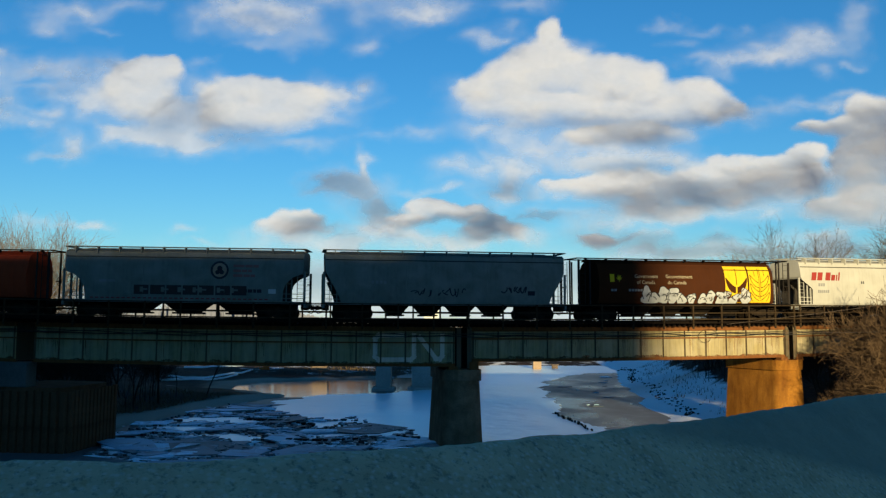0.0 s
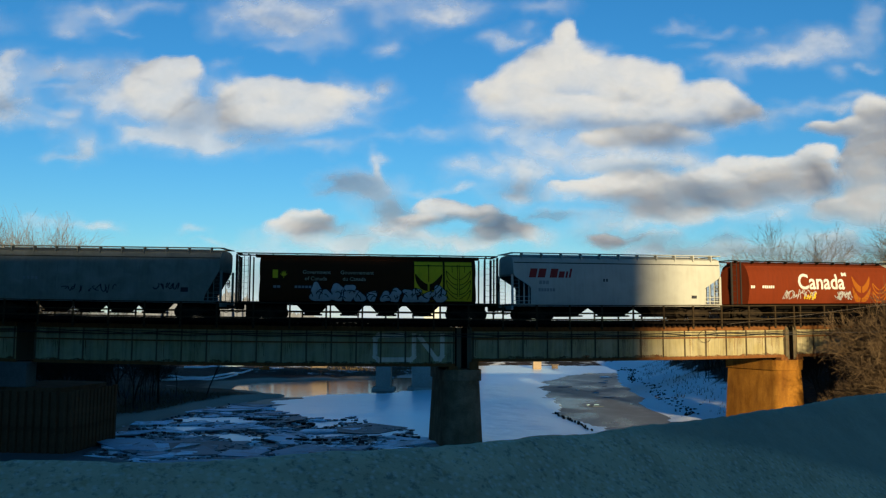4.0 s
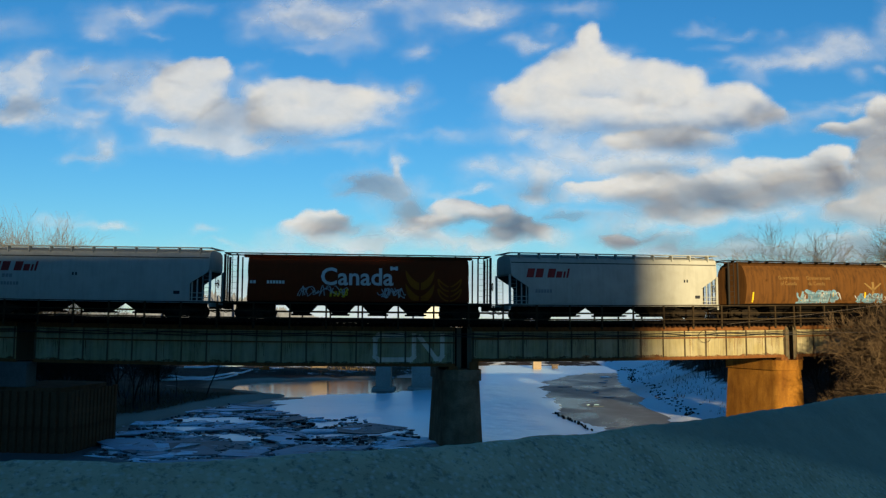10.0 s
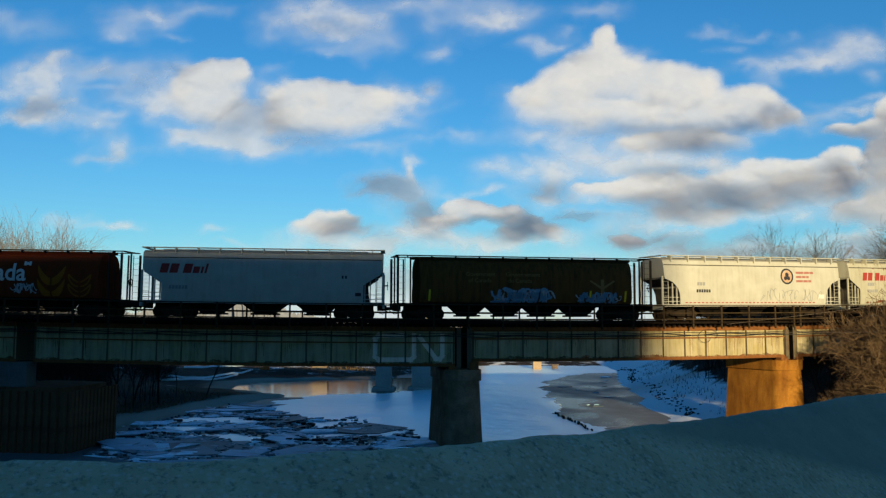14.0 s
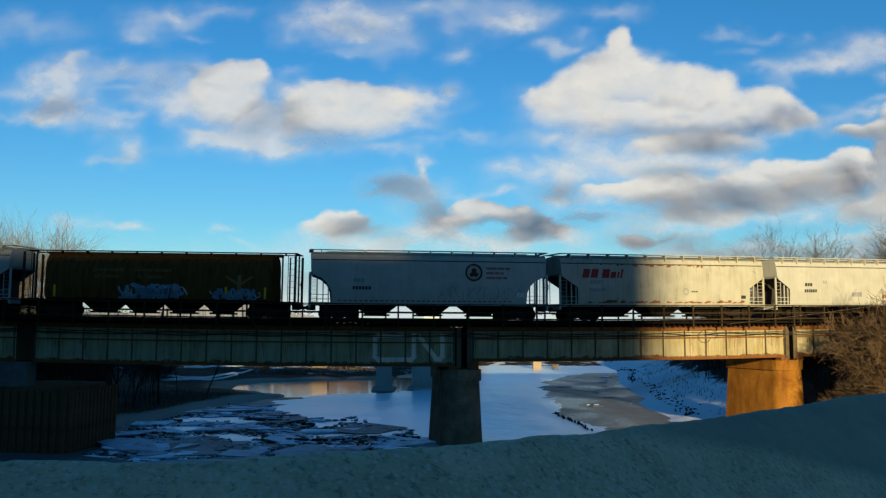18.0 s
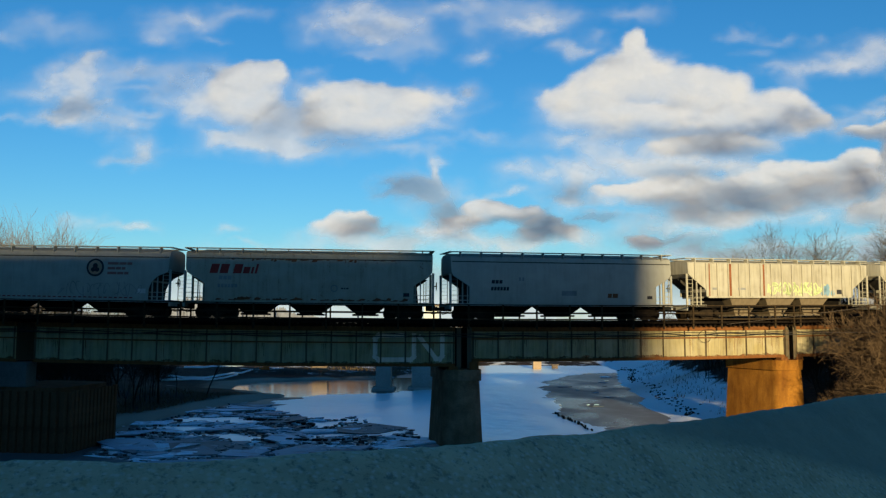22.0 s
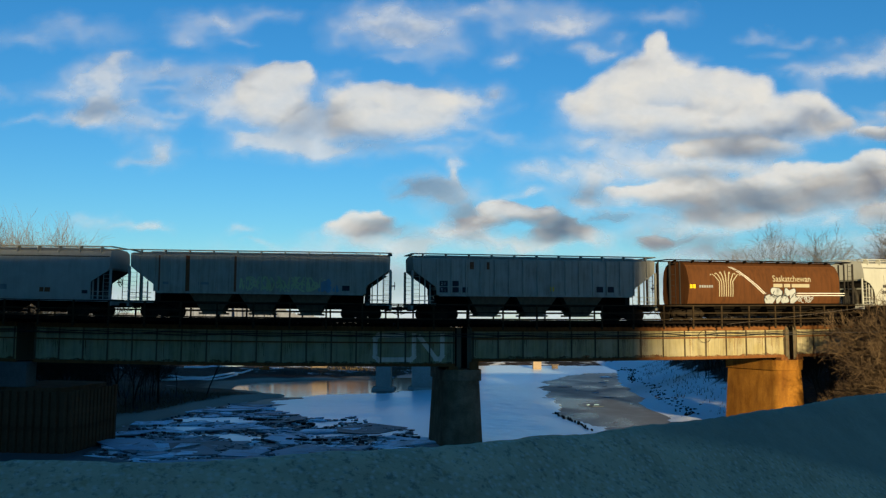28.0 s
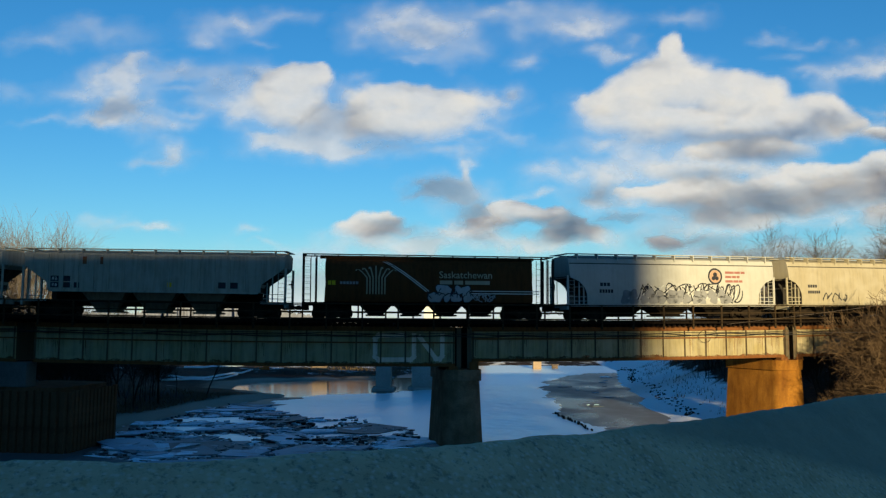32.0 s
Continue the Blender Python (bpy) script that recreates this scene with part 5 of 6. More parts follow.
def disc(bm, x, z, r, r_in=0.0, k=28, squash=1.0):
    out = [(x + r * math.cos(2 * math.pi * i / k), z + r * squash * math.sin(2 * math.pi * i / k)) for i in range(k)]
    if r_in:
        inn = [(x + (a - x) * r_in / r, z + (b - z) * r_in / r) for a, b in out]
        for i in range(k):
            j = (i + 1) % k
            bm.faces.new([bm.verts.new((p[0], 0, p[1])) for p in (out[i], out[j], inn[j], inn[i])])
    else:
        bm.faces.new([bm.verts.new((p[0], 0, p[1])) for p in out])


def writing(text, size, bold=0.0):
    cu = bpy.data.curves.new("writing", "FONT")
    cu.body, cu.size, cu.offset, cu.resolution_u = text, size, bold, 3
    ob = bpy.data.objects.new("writing", cu)
    me = bpy.data.meshes.new_from_object(ob)
    bpy.data.objects.remove(ob)
    for v in me.vertices:
        v.co = (v.co.x, 0, v.co.y)
    me.materials.clear()
    return me


def decal(car, kind, name, data, mat, label="", dx=0.0, dz=0.0, lift=0.006):
    me = mesh_of(data, name) if isinstance(data, bmesh.types.BMesh) else data
    for v in me.vertices:
        v.co.x, v.co.z = v.co.x + dx, v.co.z + dz
    if kind != "ribbed":
        bm = bmesh.new()
        bm.from_mesh(me)
        zs = [v.co.z for v in bm.verts]
        cut = math.floor(min(zs) / 0.14) * 0.14 + 0.14
        while cut < max(zs):
            bmesh.ops.bisect_plane(bm, geom=bm.verts[:] + bm.edges[:] + bm.faces[:], plane_co=(0, 0, cut), plane_no=(0, 0, 1))
            cut += 0.14
        bm.to_mesh(me)
        bm.free()
    ob = part(name, on_side(kind, me, lift), mat, car, label)
    if len(me.polygons) > 3:
        ob["kind"] = "stuff"


def bars(car, kind, x, z, widths, h, mat, slant=0.0, gap=0.05, label="", name="lettering"):
    """Plain bars in place of lettering."""
    bm = bmesh.new()
    for w in widths:
        patch(bm, x, x + w, z, z + h, slant)
        x += w + gap
    decal(car, kind, name, bm, mat, label)


def red_mark(car, x, z):
    """Two groups of slanting red bars, the first taller letters, then a shorter group."""
    bm = bmesh.new()
    for dx, w, h in ((0.0, 0.52, 0.62), (0.64, 0.54, 0.62), (1.52, 0.54, 0.62), (2.16, 0.42, 0.44), (2.68, 0.15, 0.44), (2.93, 0.15, 0.64)):
        patch(bm, x + dx, x + dx + w, z, z + h, 0.24)
    decal(car, "smooth", "lettering", bm, M_REDMARK, "slanting red painted bars", lift=0.009)


def emblem(car, x, z, tag_x):
    bm = bmesh.new()
    disc(bm, x, z, 0.60, 0.47)
    decal(car, "smooth", "emblem_ring", bm, M_DARKMARK, "dark ring of a round emblem")
    bm = bmesh.new()
    disc(bm, x, z, 0.46)
    decal(car, "smooth", "emblem_disc", bm, M_DISC, "tan disc of a round emblem")
    bm = bmesh.new()
    disc(bm, x, z + 0.12, 0.17)
    disc(bm, x - 0.14, z - 0.14, 0.15)
    disc(bm, x + 0.14, z - 0.14, 0.15)
    decal(car, "smooth", "emblem_shape", bm, M_DARKMARK, "", lift=0.010)
    for i, w in enumerate((1.75, 1.25, 1.5)):
        bars(car, "smooth", tag_x, z + 0.20 - 0.32 * i, (w * 0.42, w * 0.28, w * 0.2), 0.17, M_REDFADE, 0, 0.05, "faded red lettering bars")


def bubbles(car, kind, x, z, width, height, count, rng, fill, edge=None, label=""):
    """Sprayed bubble shapes: fat rounded blobs with a darker rim."""
    step = width / count
    back, front = bmesh.new(), bmesh.new()
    for i in range(count):
        cx = x + step * (i + 0.5) + rng.uniform(-0.1, 0.1) * step
        for j in range(rng.choice((1, 2, 2))):
            px, pz = cx + rng.uniform(-0.25, 0.25) * step, z + height * (0.28 + 0.42 * j) + rng.uniform(-0.05, 0.05)
            w, h = step * rng.uniform(0.42, 0.62), height * rng.uniform(0.27, 0.36)
            turn = rng.uniform(-0.7, 0.7)
            k, p = 16, rng.uniform(0, 6)
            def blob(bm, grow):
                pts = []
                for q in range(k):
                    a = 2 * math.pi * q / k
                    r = 1 + 0.18 * math.sin(3 * a + p)
                    u, v = (w + grow) * r * math.cos(a), (h + grow) * r * math.sin(a)
                    pts.append((px + u * math.cos(turn) - v * math.sin(turn), 0, max(1.22, min(4.0, pz + u * math.sin(turn) + v * math.cos(turn)))))
                bm.faces.new([bm.verts.new(c) for c in pts])
            blob(front, 0)
            if edge:
                blob(back, 0.05)
    if edge:
        decal(car, kind, "graffiti_edge", back, edge, "", lift=0.010)
    else:
        back.free()
    decal(car, kind, "graffiti", front, fill, label, lift=0.015)
    if edge:
        lines = bmesh.new()
        for i in range(count * 3):
            cx, cz = x + width * (i + rng.random()) / (count * 3), z + height * rng.uniform(0.1, 0.5)
            a, f, tall = rng.uniform(-0.5, 0.5), rng.uniform(-1.5, 1.5), height * rng.uniform(0.3, 0.5)
            pts = [Vector((cx + tall * t * math.sin(a + f * t), cz + tall * t * math.cos(a + f * t))) for t in (k / 6 for k in range(7))]
            for p, q in zip(pts, pts[1:]):
                d = (q - p).normalized() * 0.028
                lines.faces.new([lines.verts.new((c[0], 0, max(1.22, c[1]))) for c in ((p.x - d.y, p.y + d.x), (p.x + d.y, p.y - d.x), (q.x + d.y, q.y - d.x), (q.x - d.y, q.y + d.x))])
        decal(car, kind, "graffiti_line", lines, edge, "", lift=0.019)


def strokes(car, kind, x, z, width, height, count, rng, mat, thick=0.05, label=""):
    """Loose sprayed strokes: bent lines of even width."""
    bm = bmesh.new()
    for i in range(count):
        cx = x + width * (i + rng.random()) / count
        a, b, f, g = rng.uniform(0, 6), rng.uniform(0, 6), rng.uniform(1.5, 4.0), rng.uniform(0.6, 2.2)
        tall, wide = height * rng.uniform(0.45, 1.0), height * rng.uniform(0.15, 0.5)
        base = z + (height - tall) * rng.random()
        pts = [Vector((cx + wide * math.sin(a + f * t), base + tall * (0.5 + 0.5 * math.sin(b + g * 3.1 * t)))) for t in (k / 11 for k in range(12))]
        for p, q in zip(pts, pts[1:]):
            if (q - p).length < 1e-4:
                continue
            d = (q - p).normalized() * thick * rng.uniform(0.6, 1.1)
            bm.faces.new([bm.verts.new((c[0], 0, max(1.22, c[1]))) for c in ((p.x - d.y, p.y + d.x), (p.x + d.y, p.y - d.x), (q.x + d.y, q.y - d.x), (q.x - d.y, q.y + d.x))])
    decal(car, kind, "graffiti", bm, mat, label, lift=0.014)


WHEELS, TRAIN = [], []


def hopper_car(kind, cut, s0, s1, mat, label, chutes=3, trough=True, see_through=False):
    length = s1 - s0
    car = empty("hopper_car", line_pose((s0 + s1) / 2, 1.6, 0.15), label, "railway wagon", "hopper cars of the freight train")
    top = HEIGHT[kind]
    L = round(length, 2)
    part("body", cached(("body", kind, cut, L), lambda: body_mesh(kind, cut, L)), mat, car)
    # side sills, end platforms, underframe
    sill = 1.16 if kind != "ribbed" else 1.12
    for y in (-1.0, 1.0):
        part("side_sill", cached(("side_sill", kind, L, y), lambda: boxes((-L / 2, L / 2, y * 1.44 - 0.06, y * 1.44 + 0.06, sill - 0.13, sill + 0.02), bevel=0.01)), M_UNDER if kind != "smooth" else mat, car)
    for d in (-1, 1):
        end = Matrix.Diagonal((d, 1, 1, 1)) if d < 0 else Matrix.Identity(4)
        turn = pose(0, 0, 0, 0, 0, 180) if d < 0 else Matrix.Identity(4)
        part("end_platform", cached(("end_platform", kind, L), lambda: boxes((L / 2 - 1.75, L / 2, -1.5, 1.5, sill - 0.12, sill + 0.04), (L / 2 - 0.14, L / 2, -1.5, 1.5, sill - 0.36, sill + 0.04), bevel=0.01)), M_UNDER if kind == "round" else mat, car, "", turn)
        part("coupler", cached(("coupler",), coupler_mesh), M_TRUCK, car, "rusty knuckle coupler", turn @ pose(L / 2, 0, 0))
        h = {"smooth": 3.2, "ribbed": 3.4, "round": 4.3}[kind] - sill
        for y in (-1.42, 1.42):
            part("corner_post", cached(("corner_post", h), lambda: boxes((-0.07, 0.05, -0.05, 0.05, 0, h), bevel=0.01)), M_ENDS if kind == "round" else mat, car, "", turn @ pose(L / 2 - 0.07, y, sill))
            side = 1 if (y * d) < 0 else -1
            part("end_ladder", cached(("end_ladder", h), lambda: ladder_mesh(h, 0.42, 8)), M_ENDS if kind == "round" else mat, car, "", turn @ pose(L / 2 - 0.58, y, sill))
        if kind != "round":
            # slope sheet and shear plate carry the pocket's shadow in their dark colour
            part("slope_sheet", cached(("slope_sheet", kind, cut, L), lambda: slope_mesh(kind, cut, L)), M_SHADEGRIME, car, "grimy slope sheet, darkened as the shadow under the end", turn)
            if see_through is False:
                part("shear_plate", cached(("shear_plate", kind, cut, L), lambda: shear_mesh(kind, cut, L)), M_SHADEGRIME, car, "plate behind the end bracing, coloured dark as the pocket shade", turn)
        if kind == "round":
            for y, x in ((-1.42, 0.95), (1.42, 0.95), (0.0, 0.10)):
                part("roof_post", cached(("roof_post", h), lambda: boxes((-0.05, 0.05, -0.05, 0.05, 0, h), bevel=0.01)), M_ENDS, car, "", turn @ pose(L / 2 - x, y, sill))
        else:
            for x, hh in ((0.95, 1.75), (1.30, 1.30)):
                part("slope_strut", cached(("slope_strut", hh), lambda: boxes((-0.035, 0.035, -0.05, 0.05, 0, hh))), mat, car, "", turn @ pose(L / 2 - x, -1.40 * d, sill))
            part("step_bar", cached(("step_bar", kind), lambda: boxes((-1.5, 0.0, -0.04, 0.04, 0, 0.05), (-1.5, 0.0, -0.04, 0.04, 0.30, 0.34))), mat, car, "", turn @ pose(L / 2 - 0.05, -1.40 * d, sill + 0.22))
    part("brake_wheel", cached(("brake_wheel",), brake_wheel_mesh), M_TRUCK, car, "", pose(L / 2 + 0.18, -0.55, 2.35))
    ctop = 1.74 if kind == "ribbed" else 1.12
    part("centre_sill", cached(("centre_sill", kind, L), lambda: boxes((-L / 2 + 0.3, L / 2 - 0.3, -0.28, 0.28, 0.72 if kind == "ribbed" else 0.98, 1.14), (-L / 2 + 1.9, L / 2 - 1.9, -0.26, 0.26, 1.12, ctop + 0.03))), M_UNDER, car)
    # hopper pockets
    span = L - (5.5 if kind == "smooth" and chutes == 3 else 7.6)
    w = span / chutes / 2 * ({"ribbed": 0.92, "round": 0.96, "smooth": 0.90}[kind])
    topz = 1.18 if kind != "ribbed" else 1.78
    me = cached(("chute", kind, chutes, L), lambda: chute_mesh(w, topz, 0.30, w * 0.42, 1.34))
    for i in range(chutes):
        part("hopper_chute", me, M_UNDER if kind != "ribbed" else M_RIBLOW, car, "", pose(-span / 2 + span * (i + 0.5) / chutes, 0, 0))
    # roof: hatch trough, running boards on brackets
    if trough:
        part("hatch_cover", cached(("hatch_cover", kind, L), lambda: boxes((-L / 2 + 1.2, L / 2 - 1.2, -0.36, 0.36, top - 0.24, top - 0.05), bevel=0.03)), mat, car)
    reach = L / 2 - 0.02
    yb = {"smooth": 1.22, "ribbed": 1.22, "round": 1.02}[kind]
    for y in (-yb, yb):
        part("running_board", cached(("running_board", kind, L, y), lambda: boxes((-reach, reach, y - 0.22, y + 0.22, top - 0.05, top))), mat if kind != "round" else M_UNDER, car, "steel running board")
    for d in (-1, 1):
        part("end_board", cached(("end_board", kind, L, d), lambda: boxes((d * reach - 0.28, d * reach + 0.28 if d < 0 else d * reach, -1.24, 1.24, top - 0.06, top - 0.005) if d > 0 else (d * reach, d * reach + 0.28, -1.24, 1.24, top - 0.06, top - 0.005))), mat if kind != "round" else M_UNDER, car)
    n = 11
    zb = {"smooth": 4.36, "ribbed": 4.24, "round": 4.02}[kind]
    me = cached(("board_bracket", kind), lambda: boxes((-0.03, 0.03, -0.18 if kind == "round" else -0.30, 0.12, zb - 0.10 if kind != "round" else top - 0.2, top - 0.05)))
    for i in range(n):
        part("board_bracket", me, mat if kind != "round" else M_UNDER, car, "", pose(-reach + 0.8 + (2 * reach - 1.6) * i / (n - 1), -yb, 0))
    if kind == "ribbed":
        rib = cached(("rib",), lambda: boxes((-0.04, 0.04, -0.05, 0.04, 1.78, 4.18)))
        short = cached(("short_rib",), lambda: boxes((-0.04, 0.04, -0.05, 0.04, 3.05, 4.18)))
        k = 17
        for i in range(k):
            x = -L / 2 + 0.75 + (L - 1.5) * i / (k - 1)
            for y in (-1.51, 1.51):
                part("rib", short if i in (0, k - 1) else rib, mat, car, "", pose(x, y, 0))
        for y in (-1.5, 1.5):
            part("lower_rail", boxes((-L / 2 + 1.9, L / 2 - 1.9, y - 0.04, y + 0.04, 1.66, 1.80)), mat, car)
    else:
        # smooth cars: the roof ledge's shadow is put into the seam's colour
        part("roof_seam", boxes((-L / 2 + (0.2 if kind == "smooth" else 1.8), L / 2 - (0.2 if kind == "smooth" else 1.8), -side_at(kind, 4.02) - 0.02, -side_at(kind, 4.02) + 0.03, 3.99, 4.05)), M_SHADEGRIME if kind == "smooth" else mat, car, "dark seam painted as shadow of the roof ledge" if kind == "smooth" else "")
    if kind == "smooth":
        for x in (-L / 6, L / 6):
            part("weld_seam", cached(("weld_seam", kind), lambda: seam_mesh(kind)), mat, car, "", pose(x, 0, 0))
    # trucks and wheelsets
    for x in (-L / 2 + 2.05, L / 2 - 2.05):
        truck = part("truck", cached(("truck",), side_frame_mesh), M_TRUCK, car, "dark rusty bogie frame", pose(x, 0, 0))
        for dx in (-0.89, 0.89):
            WHEELS.append(part("wheelset", cached(("wheelset",), wheelset_mesh), M_TRUCK, truck, "", pose(dx, 0, 0.46)))
    TRAIN.append((car, (s0 + s1) / 2))
    return car, L


def shear_mesh(kind, cut, L):
    zs = [1.16 + 0.12 * i for i in range(17)]
    edge = [(L / 2 - linear(z, CUTS[cut]) - 0.03, z) for z in zs if linear(z, CUTS[cut]) > 0.5]
    bm = bmesh.new()
    prism(bm, edge + [(x + 0.42 * (1 - 0.4 * i / len(edge)), z - 0.05) for i, (x, z) in list(enumerate(edge))[::-1]], -0.02, 0.02)
    return bm


def slope_mesh(kind, cut, L):
    zs = [1.2 + 0.12 * i for i in range(17)]
    zs = [max(z, 1.78) if kind == "ribbed" else z for z in zs]
    pts = [(L / 2 - linear(z, CUTS[cut]) + 0.014, z) for z in zs]
    verts = [(x, y * (side_at(kind, max(z, SECTIONS[kind][1][1])) - 0.02), z - 0.004) for x, z in pts for y in (-1, 1)]
    return raw(verts, [(2 * i, 2 * i + 1, 2 * i + 3, 2 * i + 2) for i in range(len(pts) - 1) if pts[i][1] != pts[i + 1][1]], "slope")


def seam_mesh(kind):
    zs = [1.25 + 0.3 * i for i in range(10)]
    verts = [(dx, -side_at(kind, z) - 0.006, z) for z in zs for dx in (-0.02, 0.02)]
    return raw(verts, [(2 * i, 2 * i + 1, 2 * i + 3, 2 * i + 2) for i in range(len(zs) - 1)])


def leaf_outline(mid, foot, side, wide=0.82, tall=1.15):
    """One leaf of a sheaf sign: out from the stem, then up to a tip; outer and inner edge, in x and z."""
    ts = [i / 10 for i in range(11)]
    outer = [(mid + side * (0.06 + wide * math.sin(t * math.pi / 2)), foot + tall * (1 - math.cos(t * math.pi / 2))) for t in ts]
    inner = [(mid + side * (0.06 + wide * t), foot + tall * (0.36 + 0.64 * t ** 1.5)) for t in ts]
    return outer, inner


def leaves(bm, mid, feet, wide=0.82, tall=1.15, low=1.34):
    for foot in feet:
        for side in (-1, 1):
            outer, inner = leaf_outline(mid, foot, side, wide, tall)
            for i in range(10):
                quad = [(u, max(low, v)) for u, v in (outer[i], outer[i + 1], inner[i + 1], inner[i])]
                if max(v for u, v in quad) > low + 0.01:
                    bm.faces.new([bm.verts.new((u, 0, v)) for u, v in quad])


def leaf_lines(bm, mid, feet, wide=0.82, tall=1.15, thick=0.024, low=1.34):
    for foot in feet:
        for side in (-1, 1):
            outer, inner = leaf_outline(mid, foot, side, wide, tall)
            pts = [Vector(p) for p in outer + inner[::-1]]
            for p, q in zip(pts, pts[1:]):
                if min(p.y, q.y) < low or (q - p).length < 1e-4:
                    continue
                d = (q - p).normalized() * thick
                bm.faces.new([bm.verts.new((u, 0, v)) for u, v in ((p.x - d.y, p.y + d.x), (p.x + d.y, p.y - d.x), (q.x + d.y, q.y - d.x), (q.x - d.y, q.y + d.x))])


def wheat_panel(car, x, length):
    """Two yellow panels with sheaf signs: solid dark leaves on the first, thin lines on the second."""
    for x0, x1 in ((x, x + 1.92), (x + 2.06, x + length)):
        bm = bmesh.new()
        patch(bm, x0, x1, 1.32, 3.98, 0.0, 14)
        decal(car, "round", "yellow_panel", bm, M_YELLOW, "yellow painted panel", lift=0.007)
    mid, cx = x + 0.96, x + 2.06 + (length - 2.06) / 2
    bm = bmesh.new()
    leaves(bm, mid, (2.02, 1.10), 0.84, 1.10)
    decal(car, "round", "dark_leaf", bm, M_BROWN, "dark leaf shapes", lift=0.013)
    bm = bmesh.new()
    leaf_lines(bm, cx, (2.42, 1.78, 1.14), 0.76, 0.95)
    leaf_lines(bm, mid, (2.02, 1.10), 0.84, 1.10, 0.030)
    for side in (-1, 1):
        patch(bm, cx + side * 0.06 - 0.02, cx + side * 0.06 + 0.02, 1.6, 3.80, 0, 8)
        patch(bm, cx + side * 0.42 - 0.02, cx + side * 0.42 + 0.02, 3.25, 3.75, 0, 3)
    patch(bm, mid - 0.03, mid + 0.03, 2.6, 3.80, 0, 5)
    decal(car, "round", "leaf_line", bm, M_BROWN, "", lift=0.016)


def leaf_flag(car, x, z, mat):
    bm = bmesh.new()
    patch(bm, x, x + 0.34, z, z + 0.55)
    for a in (-1.1, -0.5, 0.0, 0.5, 1.1):
        p = Vector((x + 0.72 + 0.30 * math.sin(a), z + 0.16 + 0.38 * math.cos(a)))
        bm.faces.new([bm.verts.new((u, 0, v)) for u, v in ((x + 0.62, z + 0.14), (x + 0.82, z + 0.14), (p.x, p.y))])
    patch(bm, x + 0.70, x + 0.74, z, z + 0.14, 0, 1)
    decal(car, "round", "leaf_flag", bm, mat, "faded leaf and bar emblem")


def wagons():
    r = random.Random(8)
    # the first wagon, oxide red, leaving
    car, L = hopper_car("round", "round", -43.6, -26.2, M_BRIGHTRED, "oxide red cylindrical hopper car leaving over the bridge", 4)
    # slate with emblem
    car, L = hopper_car("smooth", "curved", -25.3, -9.15, M_SLATE, "slate grey smooth-sided hopper car with a round emblem", 3)
    emblem(car, 2.35, 3.22, 3.25)
    bm = bmesh.new()
    for i in range(7):
        patch(bm, -3.3 + i * 1.08, -2.32 + i * 1.08, 1.56, 2.18)
    decal(car, "smooth", "dark_panel", bm, M_PANEL, "dark painted-over panels")
    bm = bmesh.new()
    for x in (-2.9, -1.5, -0.4, 0.6, 1.0, 2.2, 3.1):
        patch(bm, x, x + 0.22, 1.72, 2.05)
        patch(bm, x, x + 0.5, 1.84, 1.95)
    decal(car, "smooth", "light_patch", bm, M_SLATE, "", lift=0.010)
    bars(car, "smooth", -5.6, 2.35, (0.5, 0.5), 0.16, M_FAINT)
    bars(car, "smooth", 4.0, 1.75, (0.2, 0.3, 0.2, 0.3), 0.22, M_DARKMARK)
    bars(car, "smooth", 5.6, 1.7, (0.5,), 0.3, M_WHITE)
    bars(car, "smooth", -6.2, 1.28, (0.22,) * 34, 0.07, M_REDMARK, 0, 0.13, "row of red and white safety strips")
    # plain slate
    car, L = hopper_car("smooth", "plain", -8.05, 8.65, M_SLATE, "plain slate grey hopper car with dark scribbles", 4)
    bars(car, "smooth", -5.1, 2.45, (0.16, 0.16, 0.16, 0.16), 0.2, M_FAINT, 0, 0.12)
    strokes(car, "smooth", -2.4, 1.6, 3.6, 0.6, 11, r, M_DARKMARK, 0.035, "dark sprayed scribble")
    strokes(car, "smooth", 3.9, 1.9, 1.6, 0.45, 7, r, M_DARKMARK, 0.045, "dark sprayed scribble")
    bars(car, "smooth", 5.6, 1.75, (0.5,), 0.3, M_DARKMARK)
    # brown with yellow panel
    car, L = hopper_car("round", "round", 9.5, 27.1, M_BROWN, "brown cylindrical hopper car with a yellow sheaf panel and white graffiti", 4)
    leaf_flag(car, -6.35, 2.75, M_YELLOW)
    for text, x, z in (("Government", -4.4, 3.05), ("of Canada", -4.25, 2.62), ("Gouvernement", -1.9, 3.05), ("du Canada", -1.75, 2.62)):
        decal(car, "round", "lettering", writing(text, 0.36, 0.002), M_TAN, "worn cream lettering", x, z)
    bars(car, "round", -6.3, 2.1, (0.2, 0.2), 0.16, M_FAINT)
    bars(car, "round", -4.9, 2.1, (0.18,) * 6, 0.16, M_FAINT)
    wheat_panel(car, 3.05, 3.9)
    bubbles(car, "round", -3.9, 1.24, 5.3, 1.15, 7, r, M_GRAF_W, M_BLACK, "white bubble graffiti with black edges")
    bubbles(car, "round", 1.45, 1.24, 1.9, 0.85, 3, r, M_GRAF_W, M_BLACK, "white bubble graffiti with black edges")
    bubbles(car, "round", 3.4, 1.24, 1.8, 1.0, 2, r, M_GRAF_W, M_BLACK, "white bubble graffiti with black edges")
    # pale grey, red mark
    car, L = hopper_car("smooth", "smooth", 28.0, 44.2, M_PALE, "pale grey smooth hopper car with slanting red lettering bars", 3)
    red_mark(car, -6.85, 3.0)
    bars(car, "smooth", -6.1, 2.55, (0.2, 0.2, 0.2), 0.24, M_FAINT, 0.1)
